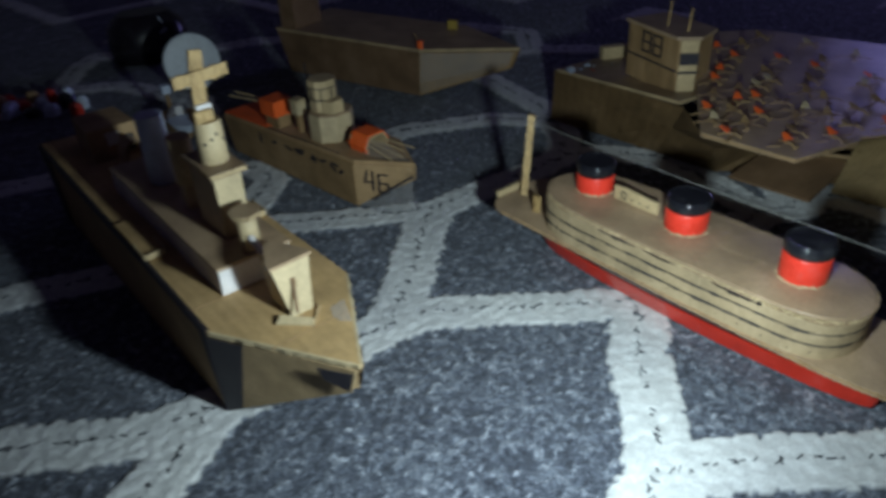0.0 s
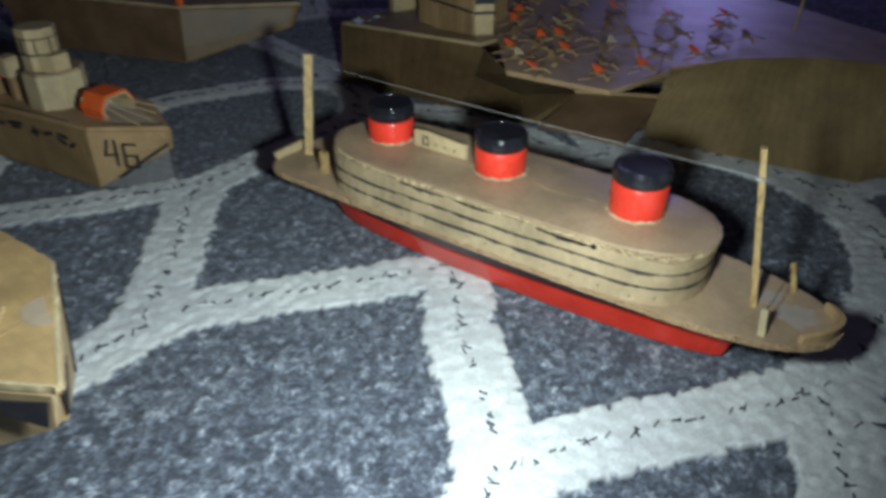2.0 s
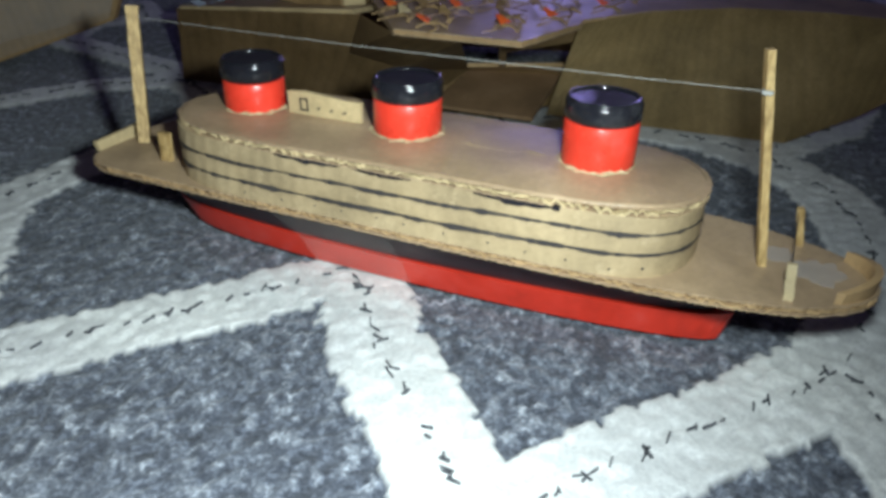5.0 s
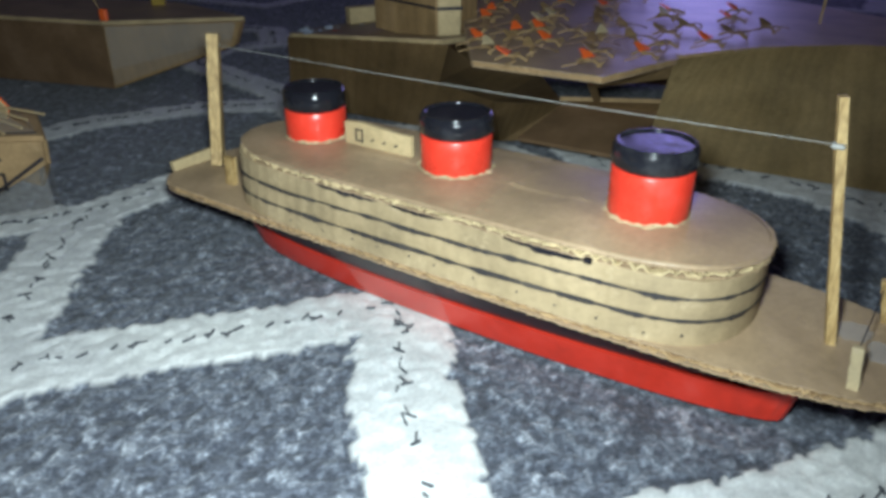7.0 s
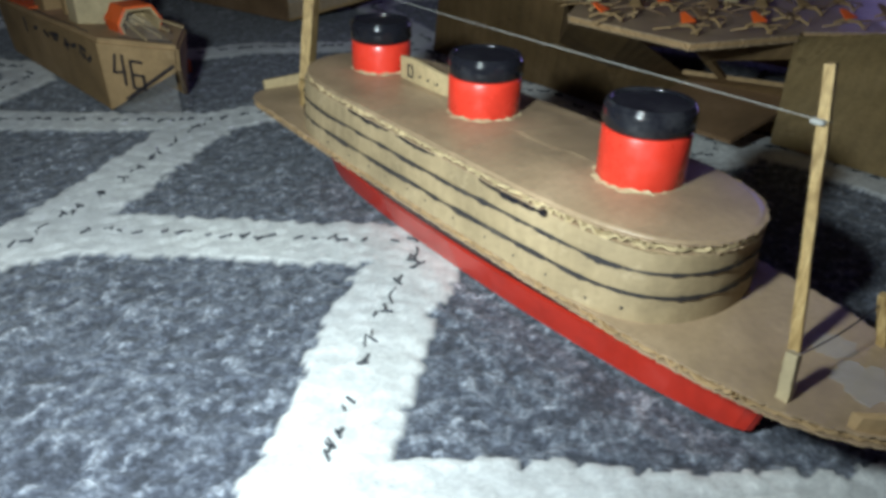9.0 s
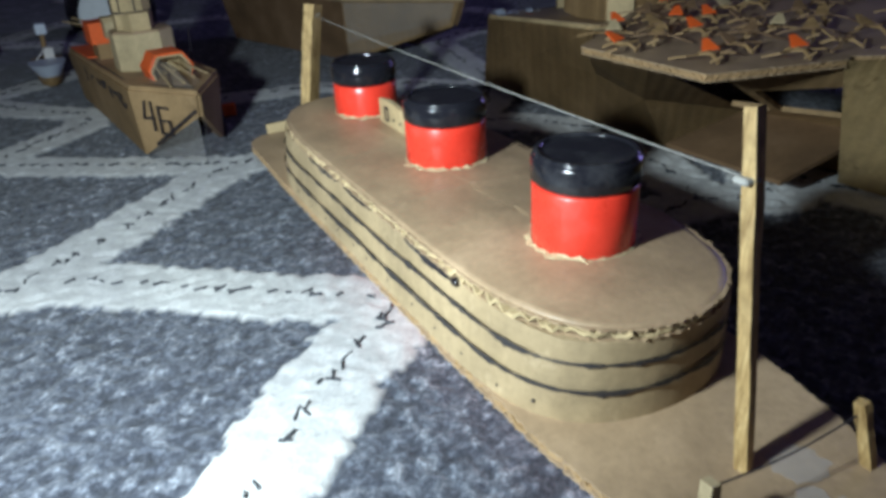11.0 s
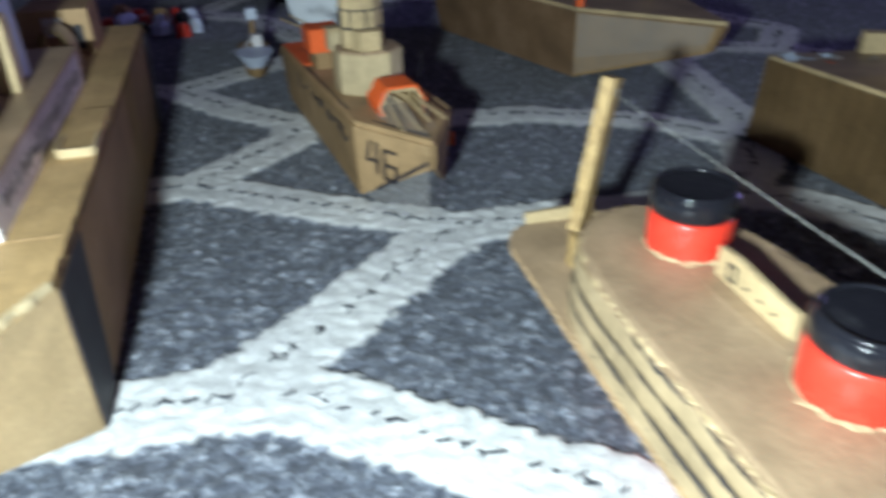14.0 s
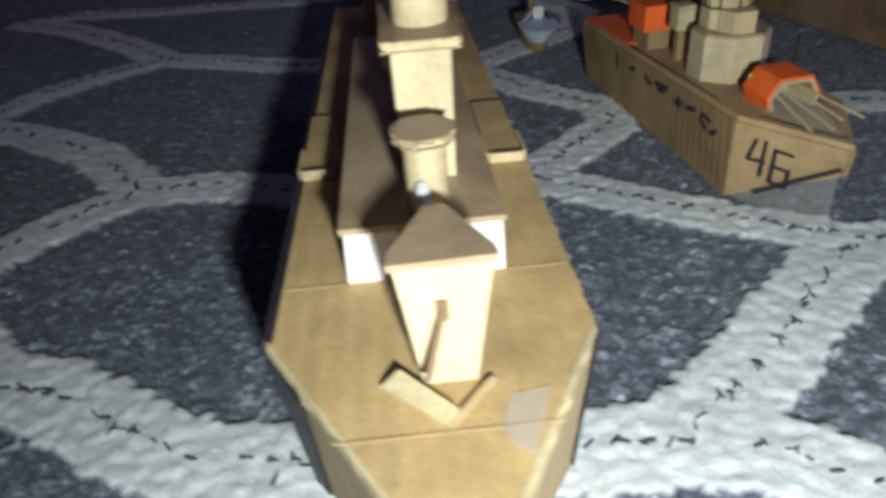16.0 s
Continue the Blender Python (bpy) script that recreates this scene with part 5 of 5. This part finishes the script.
def squadron():
    rng = random.Random(11)
    z = 0.0901
    models = [plane(ORANGE, KRAFT_HULL, 1), plane(KRAFT_HULL, KRAFT_FLAP, 2), plane(PALE, KRAFT_HULL, 3), plane(ORANGE, KRAFT_HULL, 4), plane(KRAFT_FLAP, KRAFT_FLAP, 5)]
    # which of the five it is, and where it stands: a bright one in each gap of the front rows, brown ones between
    spots = [(0, 0.298, 0.747), (3, 0.268, 0.670), (0, 0.271, 0.615), (3, 0.310, 0.592), (0, 0.351, 0.600), (3, 0.408, 0.619), (0, 0.299, 0.690), (3, 0.320, 0.692), (0, 0.310, 0.652)]
    spots += [(2, 0.335, 0.724), (2, 0.349, 0.660), (2, 0.264, 0.645)]
    spots += [(k, x, y) for k, (x, y) in zip(itertools.cycle((1, 4)), ((0.288, 0.632), (0.326, 0.612), (0.292, 0.664), (0.334, 0.640), (0.376, 0.622), (0.340, 0.680), (0.398, 0.655), (0.440, 0.640), (0.366, 0.645), (0.282, 0.706), (0.425, 0.672), (0.310, 0.716), (0.380, 0.684), (0.474, 0.650)))]
    spots += [(k, x, y) for k, (x, y) in zip(itertools.cycle((0, 1, 2, 3, 4)), ((0.308, 0.775), (0.357, 0.764), (0.432, 0.715), (0.474, 0.690), (0.390, 0.735), (0.410, 0.770), (0.395, 0.885), (0.435, 0.850), (0.340, 0.815), (0.372, 0.705), (0.450, 0.735), (0.322, 0.790), (0.352, 0.738), (0.386, 0.802), (0.425, 0.790), (0.330, 0.850), (0.365, 0.860), (0.460, 0.800), (0.500, 0.720)))]
    placed = set()
    for k, x, y in spots:
        m = pose(x, y, z, 0, 0, -70 + rng.uniform(-45, 45))
        if k in placed:
            copy_thing(models[k], m)
        else:
            models[k].matrix_world = m
            placed.add(k)


squadron()


def scraps():
    """Bits on the carrier's after deck and the paper flag at its bow."""
    rng = random.Random(5)
    for k in range(13):
        u, v = -0.030 + 0.005 * k, rng.uniform(-0.014, 0.014)
        sx, sy = rng.uniform(0.008, 0.016), rng.uniform(0.005, 0.010)
        fold = rng.uniform(0.001, 0.005)
        bm = skin([[(-sx / 2, -sy / 2, 0.0002), (-sx / 2, sy / 2, 0.0002)], [(0, -sy / 2, fold), (sx * 0.1, sy / 2, fold * 0.7)], [(sx / 2, -sy * 0.4, 0.0002), (sx / 2, sy / 2, 0.0004)]], 0.0005)
        scrap = new("paper_scrap", mesh_of("paper_scrap", bm, ORANGE if k == 5 else (BLUE_WHITE, WHITE, BLUE_WHITE)[k % 3]))
        scrap.matrix_world = pose(0.198 + u * 0.94 - v * 0.34, 0.880 + u * 0.34 + v * 0.94, 0.0643 + AFT_SLOPE * max(0.0, 0.013 - u * 0.34 - v * 0.94), 0, 0, rng.uniform(0, 180))
        tagged(scrap, "small folded orange paper scrap on the carrier" if k == 5 else "small folded white paper scrap on the carrier", "paper scrap", "scraps on the after deck")
    f = thing("paper_flag", 0.535, 0.672, 0.0901, 15, "small pale paper flag on a stick", "flag")
    part("stick", rod((0, 0, 0), (0.002, 0, 0.030), 0.0010, 0.0008, 7), WOOD, f)
    part("sheet", plate([(0.002, 0.000, 0.016), (0.010, 0.004, 0.017), (0.011, 0.004, 0.030), (0.002, 0.000, 0.031)], 0.0007), PALE, f, "pale paper sheet")


scraps()


# ---- the ship behind ----
def far_ship():
    s = thing("toy_cargo_ship", -0.012, 0.985, 0.0, -32.8, "plain brown cardboard ship with an empty deck", "model ship")
    zb = 0.0640
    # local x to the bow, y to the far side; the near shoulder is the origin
    # brown hull card, coloured deeper to make up for torch light lost with distance
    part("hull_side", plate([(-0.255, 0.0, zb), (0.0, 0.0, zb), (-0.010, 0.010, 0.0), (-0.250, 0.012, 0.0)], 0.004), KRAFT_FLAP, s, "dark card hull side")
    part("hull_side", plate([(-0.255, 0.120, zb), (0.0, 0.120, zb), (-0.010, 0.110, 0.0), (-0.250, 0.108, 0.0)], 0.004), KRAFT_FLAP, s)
    part("bow_panel", plate([(0.0, 0.0, zb), (0.116, 0.058, zb), (0.105, 0.058, 0.040), (-0.010, 0.010, 0.0)], 0.004), KRAFT_HULL, s, "lighter bow panel under clear tape")
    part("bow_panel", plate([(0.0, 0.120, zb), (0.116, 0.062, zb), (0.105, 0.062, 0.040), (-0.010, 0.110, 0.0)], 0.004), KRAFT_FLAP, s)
    part("tape", plate([(0.003, -0.0022, zb - 0.001), (0.112, 0.0530, zb - 0.001), (0.103, 0.0540, 0.042), (-0.008, 0.0080, 0.003)], 0.0008), TAPE, s, "clear tape")
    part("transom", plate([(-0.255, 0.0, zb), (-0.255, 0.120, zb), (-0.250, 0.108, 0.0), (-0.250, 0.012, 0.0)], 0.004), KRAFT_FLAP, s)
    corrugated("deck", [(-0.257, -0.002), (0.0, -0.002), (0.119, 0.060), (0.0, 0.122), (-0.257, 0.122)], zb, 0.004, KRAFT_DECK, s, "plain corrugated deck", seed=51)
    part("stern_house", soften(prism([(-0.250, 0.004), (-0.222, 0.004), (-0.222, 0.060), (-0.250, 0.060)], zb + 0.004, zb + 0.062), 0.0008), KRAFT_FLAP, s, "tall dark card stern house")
    part("marker_dot", block(0.002, 0.001, zb + 0.0095, 0.008, 0.0050, 0.0110, 0.0012), ORANGE, s, "small orange blob on the bow")
    part("pin", rod((0.000, 0.001, zb + 0.012), (-0.006, 0.000, zb + 0.024), 0.0006, 0.0005, 6), WOOD, s)
    part("deck_box", block(-0.010, 0.100, zb + 0.010, 0.014, 0.009, 0.012, 0.0006, turn=20), YELLOW, s, "small yellow card box")
    return s


far_ship()


# ---- odds and ends on the rug ----
def odds():
    d = thing("round_mirror", -0.343, 1.062, 0.0, 30, "small round silvered disc standing on edge", "mirror")
    rim = drum(0, 0, -0.003, 0.003, 0.0400, bevel=0.0012)
    rim.transform(pose(0, 0, 0.041, 80, 0, 0))
    smooth_sides(part("rim", rim, SILVER, d, "shiny silvered rim"))
    disc = drum(0, 0, 0.0, 0.0012, 0.0372, bevel=0.0004)
    disc.transform(pose(0, -0.0032, 0.041, 80, 0, 0))
    part("disc", disc, SILVER, d, "silvered face")
    part("foot", block(0, 0.010, 0.004, 0.030, 0.030, 0.012, 0.002), DARK, d)
    c = thing("black_case", -0.470, 1.235, 0.0, 25, "black rounded shiny case lying on the rug", "case")
    body = loft([hull_ring(-0.060, 0.060, 0, 0.042, 0.0, 3, 3), hull_ring(-0.064, 0.064, 0, 0.046, 0.020, 3, 3), hull_ring(-0.060, 0.060, 0, 0.042, 0.055, 3, 3), hull_ring(-0.040, 0.040, 0, 0.028, 0.074, 3, 3)])
    smooth_sides(part("shell", body, DARK, c))
    part("sticker", block(0.020, -0.0360, 0.058, 0.012, 0.0010, 0.026, 0.0003, turn=0, lean=-32, tip=-20), BLUE_WHITE, c, "pale strip")
    b = thing("toy_tug", -0.318, 0.900, 0.0, -50, "tiny brown boat with white paper parts", "model ship")
    part("hull", soften(loft([hull_ring(-0.034, 0.030, 0, 0.011, 0.0, 2, 5, 24), hull_ring(-0.040, 0.038, 0, 0.016, 0.020, 2, 5, 24)]), 0.0005), KRAFT_HULL, b)
    part("bow_cover", soften(loft([hull_ring(0.008, 0.026, 0, 0.0050, 0.0010, 1.6, 6, 24), hull_ring(0.002, 0.046, 0, 0.0180, 0.0235, 1.6, 6, 24)]), 0.0004), BLUE_WHITE, b, "bluish white bow cover")
    part("mast", rod((-0.016, 0, 0.018), (-0.026, 0.002, 0.046), 0.0030, 0.0024, 8), KRAFT_HULL, b)
    part("deck_scrap", plate([(-0.010, -0.010, 0.0215), (0.006, -0.012, 0.0215), (0.002, -0.002, 0.030), (-0.012, 0.000, 0.031)], 0.0010), WHITE, b, "bent white paper scrap")
    part("lookout", block(-0.027, 0.002, 0.050, 0.011, 0.011, 0.011, 0.0008), BLUE_WHITE, b, "white paper cube")
    part("cabin", block(-0.004, 0.004, 0.028, 0.010, 0.010, 0.012, 0.0006), WHITE, b)
    piece = new("paper_scrap", mesh_of("paper_scrap", block(0, 0, 0.0055, 0.0110, 0.0040, 0.0110, 0.0008, lean=8), ORANGE))
    piece.matrix_world = pose(-0.054, 0.790, -0.0012, 0, 0, 35)
    tagged(piece, "small upright orange paper piece on the rug", "paper scrap")
    rng = random.Random(8)
    kinds = ((RED_HULL, "small red toy piece on the rug"), (BLUE_WHITE, "small bluish white toy piece on the rug"), (DARK, "small black toy piece on the rug"), (BLUE_WHITE, "small bluish white toy piece on the rug"), (RED_HULL, "small red toy piece on the rug"), (KRAFT, "small brown card piece on the rug"))
    for k in range(14):
        sx, sy, sz = rng.uniform(0.012, 0.034), rng.uniform(0.010, 0.022), rng.uniform(0.010, 0.024)
        x, y = -0.610 + 0.030 * (k % 5) + rng.uniform(-0.004, 0.004), 0.985 + 0.026 * (k // 5) + rng.uniform(-0.004, 0.004)
        bm = loft([hull_ring(-sx / 2, sx / 2, 0, sy / 2, 0.0, 4, 4, 20), hull_ring(-sx / 2, sx / 2, 0, sy / 2, sz * 0.7, 4, 4, 20), hull_ring(-sx * 0.36, sx * 0.30, 0, sy * 0.3, sz, 4, 4, 20)])
        mat, lab = kinds[k % 6]
        toy = new("toy_piece", mesh_of("toy_piece", soften(bm, 0.0010), mat))
        toy.matrix_world = pose(x, y, -0.0006, 0, 0, rng.uniform(0, 180))
        tagged(toy, lab, "toy", "toys on the rug")


odds()
